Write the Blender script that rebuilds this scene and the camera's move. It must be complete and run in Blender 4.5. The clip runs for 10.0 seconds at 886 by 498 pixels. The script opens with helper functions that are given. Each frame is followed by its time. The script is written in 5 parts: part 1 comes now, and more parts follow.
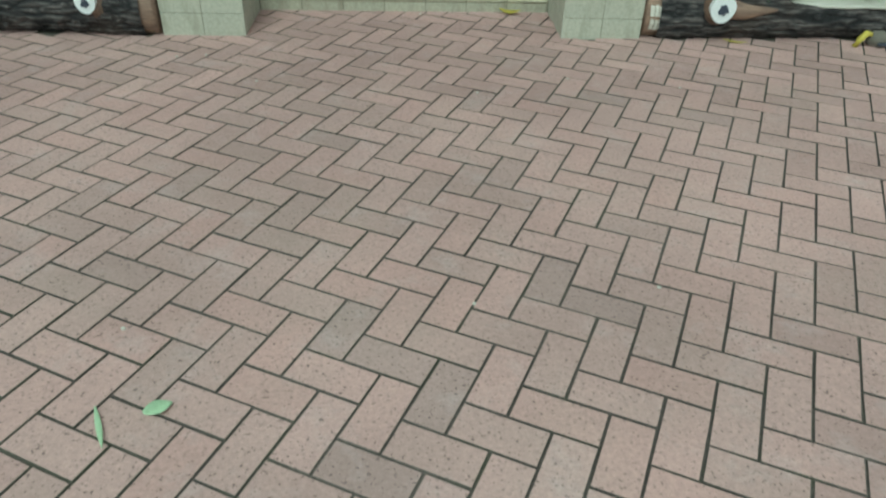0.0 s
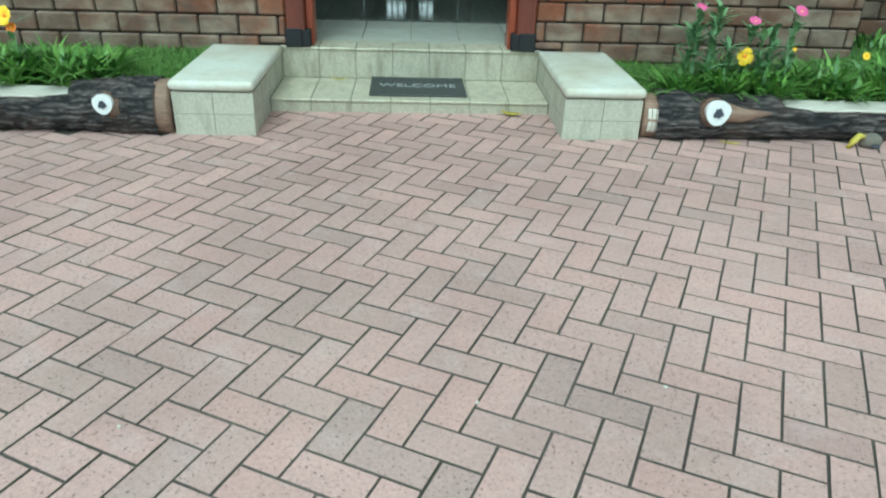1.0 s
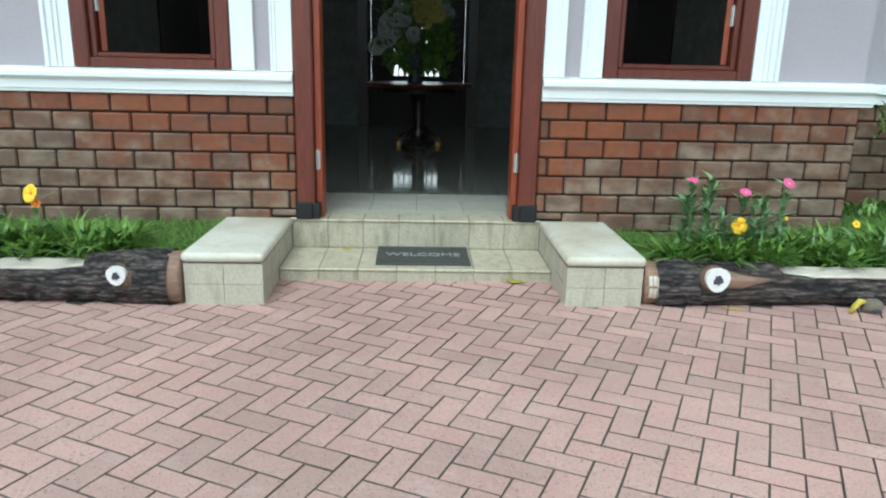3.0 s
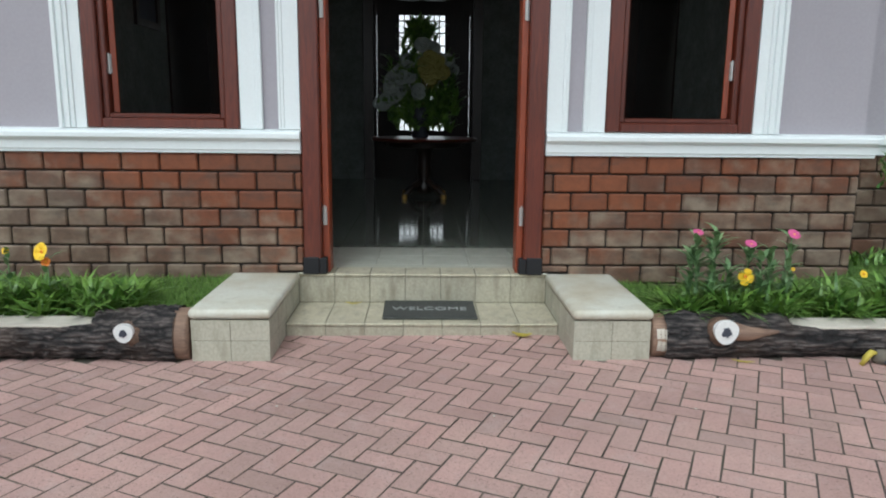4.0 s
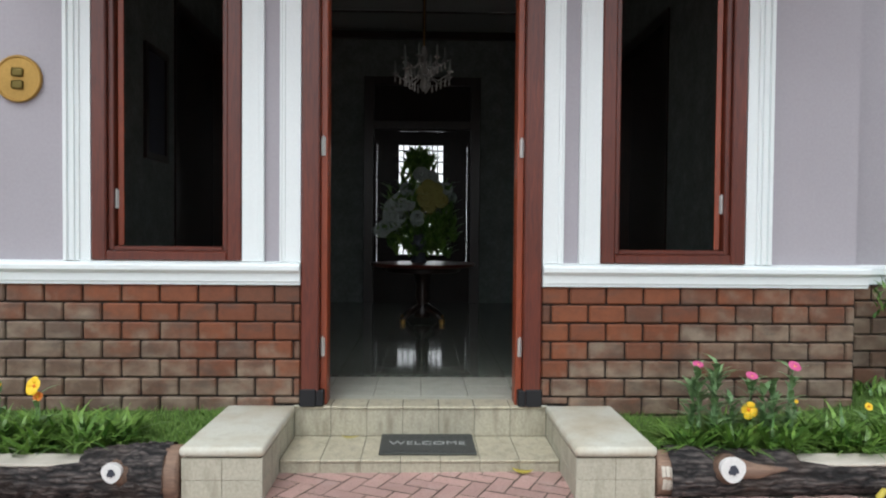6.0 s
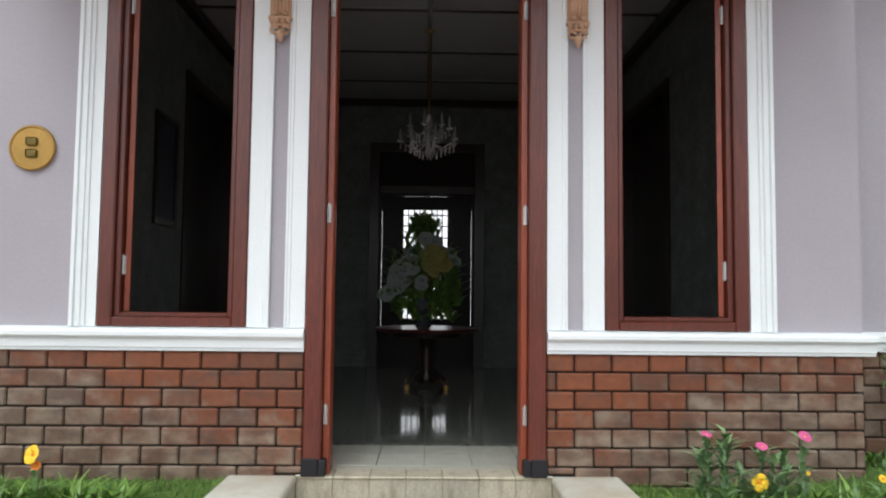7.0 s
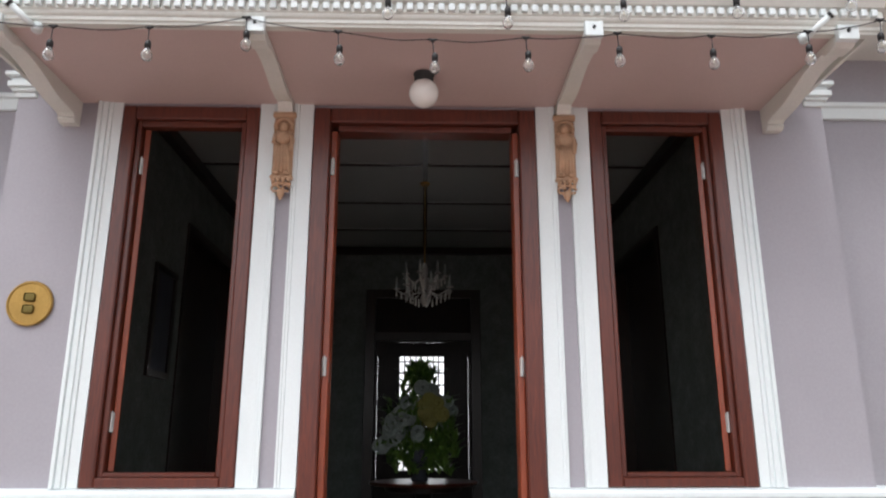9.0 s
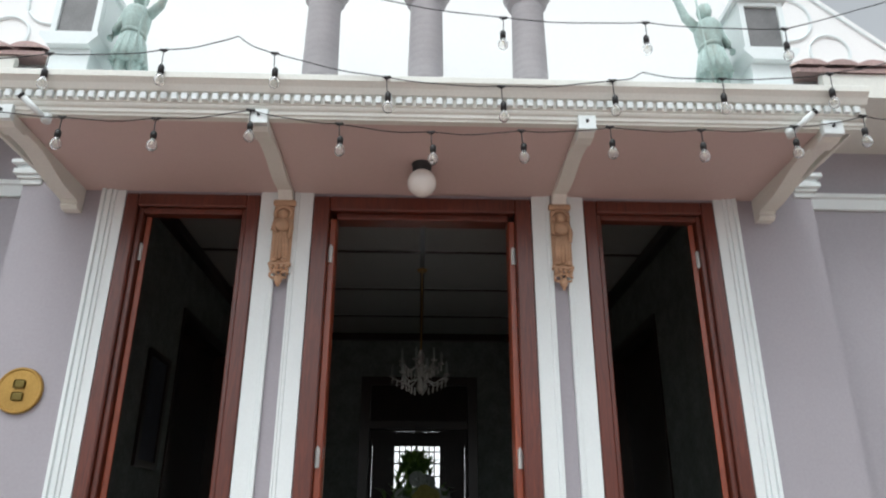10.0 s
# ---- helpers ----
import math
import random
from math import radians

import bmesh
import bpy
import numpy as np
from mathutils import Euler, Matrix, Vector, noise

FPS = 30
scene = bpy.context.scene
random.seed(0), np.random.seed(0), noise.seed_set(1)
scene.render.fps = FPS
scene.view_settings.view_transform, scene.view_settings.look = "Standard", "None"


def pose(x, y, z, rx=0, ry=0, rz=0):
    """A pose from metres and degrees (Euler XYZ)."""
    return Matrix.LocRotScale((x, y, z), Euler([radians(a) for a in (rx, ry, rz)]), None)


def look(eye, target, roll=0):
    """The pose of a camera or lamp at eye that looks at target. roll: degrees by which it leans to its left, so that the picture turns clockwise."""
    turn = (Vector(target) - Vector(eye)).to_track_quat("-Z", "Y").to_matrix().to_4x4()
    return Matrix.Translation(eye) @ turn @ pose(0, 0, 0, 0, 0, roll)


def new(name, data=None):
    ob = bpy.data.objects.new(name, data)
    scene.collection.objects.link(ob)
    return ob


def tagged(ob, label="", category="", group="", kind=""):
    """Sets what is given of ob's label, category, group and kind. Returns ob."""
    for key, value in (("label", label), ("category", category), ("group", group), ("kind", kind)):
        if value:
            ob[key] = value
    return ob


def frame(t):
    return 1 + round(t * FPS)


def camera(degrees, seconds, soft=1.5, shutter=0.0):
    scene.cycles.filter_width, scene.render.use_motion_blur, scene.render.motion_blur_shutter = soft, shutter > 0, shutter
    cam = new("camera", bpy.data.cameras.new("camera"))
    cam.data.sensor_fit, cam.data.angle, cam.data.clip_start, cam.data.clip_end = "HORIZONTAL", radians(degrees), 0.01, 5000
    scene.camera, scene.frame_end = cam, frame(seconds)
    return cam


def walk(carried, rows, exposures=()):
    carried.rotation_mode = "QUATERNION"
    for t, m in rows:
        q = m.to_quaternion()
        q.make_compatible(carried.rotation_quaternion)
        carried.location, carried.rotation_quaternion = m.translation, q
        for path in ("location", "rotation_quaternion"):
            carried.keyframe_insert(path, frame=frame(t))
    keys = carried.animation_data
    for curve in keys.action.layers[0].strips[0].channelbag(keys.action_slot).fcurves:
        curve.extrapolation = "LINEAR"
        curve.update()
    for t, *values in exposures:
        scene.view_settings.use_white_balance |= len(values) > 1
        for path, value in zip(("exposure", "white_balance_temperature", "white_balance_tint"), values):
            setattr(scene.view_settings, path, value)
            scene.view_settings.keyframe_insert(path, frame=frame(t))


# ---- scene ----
cam = camera(63.3, 10.0, soft=2.0, shutter=0.4)
PATH = [
    (0, (0.037, -4.255, 1.152), (0.137, -2.621, 0.003), 1.9),
    (0.5, (0.038, -4.253, 1.157), (0.123, -2.539, 0.13), 1.6),
    (1, (0.037, -4.252, 1.159), (0.127, -2.482, 0.233), 1.9),
    (1.5, (0.034, -4.256, 1.173), (0.121, -2.431, 0.359), 1.8),
    (2, (0.037, -4.256, 1.181), (0.118, -2.388, 0.472), 1.4),
    (2.5, (0.032, -4.254, 1.189), (0.11, -2.349, 0.585), 1.5),
    (4, (0.032, -4.262, 1.219), (0.086, -2.299, 0.843), 0.6),
    (4.5, (0.036, -4.265, 1.234), (0.084, -2.292, 0.91), 0.5),
    (5, (0.035, -4.266, 1.247), (0.084, -2.284, 0.984), 0.4),
    (5.5, (0.034, -4.266, 1.275), (0.094, -2.273, 1.121), 0.5),
    (7, (0.034, -4.283, 1.322), (0.076, -2.287, 1.444), 0.6),
    (7.5, (0.035, -4.288, 1.336), (0.089, -2.299, 1.544), 1.0),
    (8, (0.036, -4.286, 1.348), (0.09, -2.308, 1.639), 1.1),
    (8.5, (0.036, -4.293, 1.362), (0.072, -2.332, 1.754), 0.8),
    (9, (0.037, -4.298, 1.378), (0.086, -2.365, 1.888), 0.0),
    (9.5, (0.03, -4.309, 1.387), (0.075, -2.411, 2.016), -0.2),
    (10, (0.034, -4.31, 1.388), (0.09, -2.451, 2.123), 0.2),
]
walk(cam, [(t, look(eye, target, roll)) for t, eye, target, roll in PATH],
     [(0.0, -0.66, 5600, -21), (0.4, -0.22, 5280, -20), (1.0, -0.08, 5230, -20), (2.0, 0.05, 5300, -16), (2.5, 0.02, 5600, -8), (2.7, 0.02, 5600, -7), (3.8, -0.50, 5900, 3), (5.0, -0.48, 5900, 3), (5.7, -0.40, 6050, 6),
      (7.0, -0.24, 6200, 9), (8.0, -0.17, 6300, 12), (8.5, -0.12, 6300, 12), (9.0, -0.22, 6250, 11), (9.5, -0.38, 6150, 7), (10.0, -0.36, 6150, 6)])

# ---- light and exposure ----
world = bpy.data.worlds.new("overcast_sky")
scene.world = world
world.use_nodes = True
wn = world.node_tree.nodes
wl = world.node_tree.links
sky = wn.new("ShaderNodeTexSky")
sky.sky_type = "NISHITA"
sky.sun_disc = False
sky.sun_elevation = radians(58)
sky.sun_rotation = radians(200)
sky.air_density, sky.dust_density, sky.ozone_density = 1.0, 4.0, 1.0
grey = wn.new("ShaderNodeHueSaturation")
grey.inputs["Saturation"].default_value = 0.10
wl.new(sky.outputs[0], grey.inputs["Color"])
wl.new(grey.outputs[0], wn["Background"].inputs["Color"])
wn["Background"].inputs["Strength"].default_value = 0.27
sun_data = bpy.data.lights.new("sun", "SUN")
sun_data.energy = 0.40
sun_data.angle = radians(25)
sun_data.color = (1.0, 0.985, 0.96)
sun = new("sun", sun_data)
sun.matrix_world = look((-3, -8, 12), (0, 0, 0))

# ---- building blocks ----
X0 = 0.03      # middle of the facade
SLOPE = 0.0045  # fall of the paving away from the house
CROSS = 0.005   # and its rise along the front
FLOOR = 0.25   # height of the house floor


def mesh_of(bm, name, mat, smooth=False):
    me = bpy.data.meshes.new(name)
    bm.normal_update()
    bm.to_mesh(me)
    bm.free()
    if mat:
        me.materials.append(mat)
    if smooth:
        for p in me.polygons:
            p.use_smooth = True
    return me


def thing(name, loc, label, category, group="", kind=""):
    ob = new(name)
    ob.empty_display_size = 0.1
    ob.location = loc
    return tagged(ob, label, category, group, kind)


def part(name, bm, mat, parent, label="", smooth=False, loc=None):
    ob = new(name, mesh_of(bm, name, mat, smooth))
    ob.parent = parent
    if loc:
        ob.location = loc
    if label:
        tagged(ob, label)
    return ob


def whole(name, bm, mat, label, category, kind="", smooth=False, loc=(0, 0, 0), group=""):
    ob = new(name, mesh_of(bm, name, mat, smooth))
    ob.location = loc
    return tagged(ob, label, category, group, kind)


def box(bm, x0, x1, y0, y1, z0, z1, bevel=0.0, seg=1):
    v = [bm.verts.new(c) for c in ((x0, y0, z0), (x1, y0, z0), (x1, y1, z0), (x0, y1, z0), (x0, y0, z1), (x1, y0, z1), (x1, y1, z1), (x0, y1, z1))]
    f = [bm.faces.new([v[i] for i in q]) for q in ((3, 2, 1, 0), (4, 5, 6, 7), (0, 1, 5, 4), (1, 2, 6, 5), (2, 3, 7, 6), (3, 0, 4, 7))]
    if bevel:
        edges = list({e for face in f for e in face.edges})
        bmesh.ops.bevel(bm, geom=edges, offset=bevel, segments=seg, affect="EDGES", profile=0.5)
    return bm


def boxes(*args):
    bm = bmesh.new()
    for a in args:
        box(bm, *a)
    return bm


def prism(bm, outline, fixed, a, b):
    """An outline of two coordinates, drawn out along the axis fixed from a to b."""
    def at(p, s):
        c = list(p)
        c.insert("xyz".index(fixed), s)
        return c
    r0 = [bm.verts.new(at(p, a)) for p in outline]
    r1 = [bm.verts.new(at(p, b)) for p in outline]
    n = len(outline)
    for i in range(n):
        bm.faces.new((r0[i], r0[(i + 1) % n], r1[(i + 1) % n], r1[i]))
    bm.faces.new(r0[::-1])
    bm.faces.new(r1)
    bmesh.ops.recalc_face_normals(bm, faces=bm.faces[:])
    return bm


def lathe(bm, rings, n=20, centre=(0, 0, 0)):
    """Rings of (radius, height), turned about the upright axis."""
    cx, cy, cz = centre
    last = None
    for r, z in rings:
        ring = [bm.verts.new((cx + r * math.cos(2 * math.pi * i / n), cy + r * math.sin(2 * math.pi * i / n), cz + z)) for i in range(n)]
        if last:
            for i in range(n):
                bm.faces.new((last[i], last[(i + 1) % n], ring[(i + 1) % n], ring[i]))
        else:
            bm.faces.new(ring[::-1])
        last = ring
    bm.faces.new(last)
    return bm


def tube(bm, points, radius, n=6):
    """A round bar through points; radius may be a list."""
    pts = [Vector(p) for p in points]
    radii = radius if isinstance(radius, (list, tuple)) else [radius] * len(pts)
    last = None
    for k, p in enumerate(pts):
        d = (pts[min(k + 1, len(pts) - 1)] - pts[max(k - 1, 0)]).normalized()
        side = d.cross(Vector((0, 0, 1)) if abs(d.z) < 0.9 else Vector((0, 1, 0))).normalized()
        up = side.cross(d)
        ring = [bm.verts.new(p + radii[k] * (side * math.cos(2 * math.pi * i / n) + up * math.sin(2 * math.pi * i / n))) for i in range(n)]
        if last:
            for i in range(n):
                bm.faces.new((last[i], last[(i + 1) % n], ring[(i + 1) % n], ring[i]))
        else:
            bm.faces.new(ring[::-1])
        last = ring
    bm.faces.new(last)
    return bm


def ball(bm, centre, r, scale=(1, 1, 1), sub=2):
    made = bmesh.ops.create_icosphere(bm, subdivisions=sub, radius=1)
    for v in made["verts"]:
        v.co = Vector(centre) + Vector([r * s * c for s, c in zip(scale, v.co)])
    return bm


# ---- materials ----
def material(name, build, rough=0.6, metal=0.0):
    m = bpy.data.materials.new(name)
    m.use_nodes = True
    t = m.node_tree
    bsdf = t.nodes["Principled BSDF"]
    bsdf.inputs["Roughness"].default_value = rough
    bsdf.inputs["Metallic"].default_value = metal
    build(Kit(t, bsdf))
    return m


class Kit:
    """Short ways to wire a node tree."""

    def __init__(self, tree, bsdf):
        self.t, self.bsdf = tree, bsdf
        self.geo = tree.nodes.new("ShaderNodeNewGeometry")
        self.info = tree.nodes.new("ShaderNodeObjectInfo")
        self.tex = tree.nodes.new("ShaderNodeTexCoord")

    def link(self, a, b):
        self.t.links.new(a, b)

    def where(self, scale=(1, 1, 1), of="world"):
        n = self.t.nodes.new("ShaderNodeMapping")
        n.inputs["Scale"].default_value = scale
        self.link(self.geo.outputs["Position"] if of == "world" else self.tex.outputs["Object"], n.inputs["Vector"])
        return n.outputs[0]

    def noise(self, scale, detail=4, rough=0.55, vec=None, distort=0.0):
        n = self.t.nodes.new("ShaderNodeTexNoise")
        n.inputs["Scale"].default_value = scale
        n.inputs["Detail"].default_value = detail
        n.inputs["Roughness"].default_value = rough
        n.inputs["Distortion"].default_value = distort
        self.link(vec or self.where(), n.inputs["Vector"])
        return n.outputs["Fac"]

    def ramp(self, fac, *stops):
        n = self.t.nodes.new("ShaderNodeValToRGB")
        el = n.color_ramp.elements
        while len(el) < len(stops):
            el.new(0.5)
        for e, (p, c) in zip(el, stops):
            e.position = p
            e.color = (*c, 1) if isinstance(c, tuple) else (c, c, c, 1)
        self.link(fac, n.inputs[0])
        return n.outputs[0]

    def mix(self, fac, a, b, how="MIX"):
        n = self.t.nodes.new("ShaderNodeMix")
        n.data_type, n.blend_type = "RGBA", how
        for s, v in ((n.inputs["Factor"], fac), (n.inputs["A"], a), (n.inputs["B"], b)):
            if isinstance(v, tuple):
                s.default_value = (*v, 1)
            elif isinstance(v, (int, float)):
                s.default_value = v
            else:
                self.link(v, s)
        return n.outputs["Result"]

    def math(self, how, a, b=0.0):
        n = self.t.nodes.new("ShaderNodeMath")
        n.operation = how
        for s, v in zip(n.inputs, (a, b)):
            if isinstance(v, (int, float)):
                s.default_value = v
            else:
                self.link(v, s)
        return n.outputs[0]

    def colour(self, c):
        if isinstance(c, tuple):
            self.bsdf.inputs["Base Color"].default_value = (*c, 1)
        else:
            self.link(c, self.bsdf.inputs["Base Color"])

    def rough(self, v):
        self.link(v, self.bsdf.inputs["Roughness"])

    def bump(self, height, strength=0.3, distance=0.005):
        n = self.t.nodes.new("ShaderNodeBump")
        n.inputs["Strength"].default_value = strength
        n.inputs["Distance"].default_value = distance
        self.link(height, n.inputs["Height"])
        self.link(n.outputs[0], self.bsdf.inputs["Normal"])


def paver_look(k):
    tint = k.ramp(k.info.outputs["Random"], (0.0, (0.45, 0.280, 0.245)), (0.35, (0.47, 0.305, 0.270)), (0.65, (0.44, 0.290, 0.255)), (0.88, (0.41, 0.272, 0.238)), (1.0, (0.36, 0.246, 0.218)))
    isl = k.ramp(k.geo.outputs["Random Per Island"], (0.0, 0.85), (1.0, 1.1))
    col = k.mix(1.0, tint, isl, "MULTIPLY")
    patches = k.ramp(k.noise(1.1, 3), (0.35, 0.86), (0.65, 1.1))
    col = k.mix(1.0, col, patches, "MULTIPLY")
    moss = k.ramp(k.noise(2.3, 5), (0.5, 0.0), (0.72, 0.22))
    col = k.mix(moss, col, (0.27, 0.24, 0.19))
    dust = k.ramp(k.noise(5.5, 6, 0.7), (0.54, 0.0), (0.74, 0.5))
    col = k.mix(dust, col, (0.50, 0.395, 0.372))
    grain = k.ramp(k.noise(90, 6, 0.7), (0.3, 0.82), (0.7, 1.12))
    col = k.mix(1.0, col, grain, "MULTIPLY")
    pits = k.ramp(k.noise(120, 2), (0.30, 0.42), (0.39, 1.0))
    k.colour(k.mix(1.0, col, pits, "MULTIPLY"))
    k.rough(k.ramp(k.noise(12, 4), (0.3, 0.60), (0.7, 0.80)))
    k.bump(k.noise(110, 6, 0.7), 0.55, 0.005)


def brick_look(k):
    tone = k.info.outputs["Random"]
    clean = k.ramp(tone, (0.0, (0.150, 0.046, 0.018)), (0.4, (0.200, 0.060, 0.021)), (0.7, (0.165, 0.052, 0.020)), (1.0, (0.110, 0.043, 0.022)))
    worn = k.ramp(tone, (0.0, (0.130, 0.062, 0.036)), (0.35, (0.130, 0.077, 0.049)), (0.7, (0.155, 0.102, 0.068)), (1.0, (0.112, 0.074, 0.052)))
    # lichen and dirt, thicker away from the sheltered doorway
    sep = k.t.nodes.new("ShaderNodeSeparateXYZ")
    k.link(k.geo.outputs["Position"], sep.inputs[0])
    out = k.math("MULTIPLY", k.math("SUBTRACT", k.math("ABSOLUTE", k.math("SUBTRACT", sep.outputs[0], 0.03)), 0.75), 0.36)
    low = k.math("MULTIPLY", k.math("SUBTRACT", 0.83, sep.outputs[2]), 1.1)
    amount = k.math("ADD", k.math("ADD", out, low), k.math("MULTIPLY", k.math("SUBTRACT", tone, 0.5), 0.24))
    amount = k.math("ADD", amount, k.math("MULTIPLY", k.math("SUBTRACT", k.noise(9, 5), 0.5), 0.9))
    col = k.mix(k.ramp(amount, (0.25, 0.0), (0.75, 1.0)), clean, worn)
    pale = k.ramp(k.noise(5, 4, 0.5, k.where((1, 1, 1.6))), (0.42, 0.0), (0.68, 0.62))
    col = k.mix(k.math("MULTIPLY", pale, k.ramp(amount, (0.28, 0.0), (0.62, 1.0))), col, (0.32, 0.26, 0.19))
    mottle = k.ramp(k.noise(17, 5, 0.6, k.where((1, 1, 1.1)), 0.3), (0.28, 0.78), (0.5, 0.97), (0.72, 1.12))
    col = k.mix(1.0, col, mottle, "MULTIPLY")
    soot = k.ramp(k.noise(5, 5, 0.6, k.where((0.7, 1, 2.0))), (0.52, 0.0), (0.7, 0.55))
    col = k.mix(soot, col, (0.055, 0.042, 0.034))
    grain = k.ramp(k.noise(110, 5, 0.7), (0.3, 0.85), (0.7, 1.08))
    k.colour(k.mix(1.0, col, grain, "MULTIPLY"))
    k.bump(k.noise(35, 5, 0.65), 0.5, 0.006)


def speckled(base, var=0.1, scale=20, big=1.5, rough=None, bump=0.15, stain=None):
    def build(k):
        fine = k.ramp(k.noise(scale * 4, 5, 0.65), (0.3, 1 - var), (0.7, 1 + var * 0.6))
        wide = k.ramp(k.noise(big, 4), (0.3, 1 - var), (0.7, 1 + var * 0.5))
        col = k.mix(1.0, k.mix(1.0, base, fine, "MULTIPLY"), wide, "MULTIPLY")
        if stain:
            col = k.mix(k.ramp(k.noise(big * 2.2, 6, 0.6, k.where((1, 1, 0.35))), (0.5, 0.0), (0.75, 0.6)), col, stain)
        k.colour(col)
        if rough:
            k.rough(k.ramp(k.noise(scale, 4), (0.3, rough[0]), (0.7, rough[1])))
        k.bump(k.noise(scale * 3, 5), bump, 0.003)
    return build


def wood_look(base, dark, stretch=(6, 6, 0.5), coat=0.25):
    def build(k):
        v = k.where(stretch)
        grain = k.noise(9, 6, 0.65, v, 1.2)
        col = k.mix(k.ramp(grain, (0.32, 0.0), (0.68, 1.0)), dark, base)
        col = k.mix(1.0, col, k.ramp(k.noise(1.3, 3), (0.3, 0.8), (0.7, 1.12)), "MULTIPLY")
        k.colour(col)
        k.bsdf.inputs["Coat Weight"].default_value = coat
        k.bsdf.inputs["Coat Roughness"].default_value = 0.25
        k.bump(grain, 0.08, 0.002)
    return build


def tile_look(base, var, dirt):
    def build(k):
        t = k.ramp(k.info.outputs["Random"], (0.0, 1 - var), (1.0, 1 + var * 0.5))
        col = k.mix(1.0, base, t, "MULTIPLY")
        col = k.mix(1.0, col, k.ramp(k.noise(60, 6, 0.75), (0.3, 0.72), (0.7, 1.12)), "MULTIPLY")
        streak = k.ramp(k.noise(7, 6, 0.65, k.where((2.5, 1.5, 0.6))), (0.48, 0.0), (0.72, 0.75))
        col = k.mix(streak, col, dirt)
        k.colour(col)
        k.rough(k.ramp(k.noise(9, 3), (0.3, 0.35), (0.7, 0.65)))
        k.bump(k.noise(80, 4), 0.15, 0.002)
    return build


# base colour darkened to carry the dimness of the hall
def floor_look(k):
    t = k.ramp(k.info.outputs["Random"], (0.0, 0.95), (1.0, 1.04))
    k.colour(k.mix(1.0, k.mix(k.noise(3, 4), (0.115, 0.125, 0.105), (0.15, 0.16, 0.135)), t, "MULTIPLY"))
    k.rough(k.ramp(k.noise(5, 4), (0.3, 0.055), (0.7, 0.10)))


def slab_look(k):
    col = k.mix(1.0, (0.60, 0.60, 0.52), k.ramp(k.noise(70, 5, 0.65), (0.3, 0.9), (0.7, 1.06)), "MULTIPLY")
    col = k.mix(k.ramp(k.noise(3.2, 5, 0.6), (0.40, 0.0), (0.66, 0.8)), col, (0.43, 0.37, 0.255))
    col = k.mix(k.ramp(k.noise(12, 6, 0.7), (0.58, 0.0), (0.75, 0.5)), col, (0.27, 0.25, 0.19))
    k.colour(col)
    k.rough(k.ramp(k.noise(9, 4), (0.3, 0.4), (0.7, 0.65)))
    k.bump(k.noise(50, 5), 0.2, 0.003)


def bark_look(k):
    warp = k.t.nodes.new("ShaderNodeTexVoronoi")
    warp.feature = "F1"
    warp.inputs["Scale"].default_value = 1.0
    wob = k.t.nodes.new("ShaderNodeVectorMath")
    wob.operation = "ADD"
    k.link(k.where((7, 50, 50)), wob.inputs[0])
    puff = k.t.nodes.new("ShaderNodeTexNoise")
    puff.inputs["Scale"].default_value = 14
    k.link(k.where(), puff.inputs["Vector"])
    k.link(puff.outputs["Color"], wob.inputs[1])
    k.link(wob.outputs[0], warp.inputs["Vector"])
    plates = k.math("SUBTRACT", 1.0, warp.outputs["Distance"])
    n = k.math("ADD", k.math("MULTIPLY", plates, 0.75), k.math("MULTIPLY", k.noise(40, 5, 0.7, k.where((0.5, 1, 1.6))), 0.35))
    col = k.ramp(n, (0.40, (0.010, 0.009, 0.009)), (0.62, (0.062, 0.053, 0.050)), (0.88, (0.145, 0.122, 0.110)))
    col = k.mix(k.ramp(k.noise(3, 3), (0.5, 0.0), (0.75, 0.5)), col, (0.10, 0.065, 0.045))
    k.colour(col)
    k.bump(n, 1.0, 0.022)


def leaf_look(a, b):
    def build(k):
        col = k.mix(k.geo.outputs["Random Per Island"], a, b)
        k.colour(k.mix(1.0, col, k.ramp(k.noise(30, 3), (0.3, 0.8), (0.7, 1.15)), "MULTIPLY"))
        k.bsdf.inputs["Subsurface Weight"].default_value = 0.0
    return build


PAVER = material("paver_clay", paver_look, 0.7)
JOINT = material("joint_sand", speckled((0.125, 0.102, 0.086), 0.45, 30, 2.0, stain=(0.04, 0.06, 0.02)), 0.95)
BRICK = material("wall_brick", brick_look, 0.6)
MORTAR = material("dark_mortar", speckled((0.03, 0.025, 0.022), 0.3, 40), 0.95)
LILAC = material("lilac_plaster", speckled((0.375, 0.357, 0.387), 0.06, 14, 0.9, (0.6, 0.75), 0.1), 0.7)
PINK = material("pink_plaster", speckled((0.60, 0.470, 0.445), 0.04, 14, 0.9, (0.6, 0.75), 0.1), 0.7)
WHITE = material("white_paint", speckled((0.775, 0.83, 0.83), 0.03, 16, 1.2, (0.35, 0.55), 0.06), 0.45)
# the white paint raised for the gable, where the open sky brightens it
SKYLITWHITE = material("skylit_white_paint", speckled((0.87, 0.87, 0.86), 0.02, 16, 1.2, (0.5, 0.65), 0.06), 0.5)
CREAM = material("cream_paint", speckled((0.75, 0.755, 0.70), 0.06, 16, 1.4, (0.4, 0.6), 0.08), 0.5)
MAHOGANY = material("mahogany", wood_look((0.15, 0.032, 0.016), (0.075, 0.016, 0.010)), 0.32)
REDWOOD = material("red_wood", wood_look((0.30, 0.060, 0.020), (0.19, 0.034, 0.013)), 0.35)
DARKWOOD = material("dark_wood", wood_look((0.035, 0.018, 0.012), (0.015, 0.008, 0.006)), 0.35)
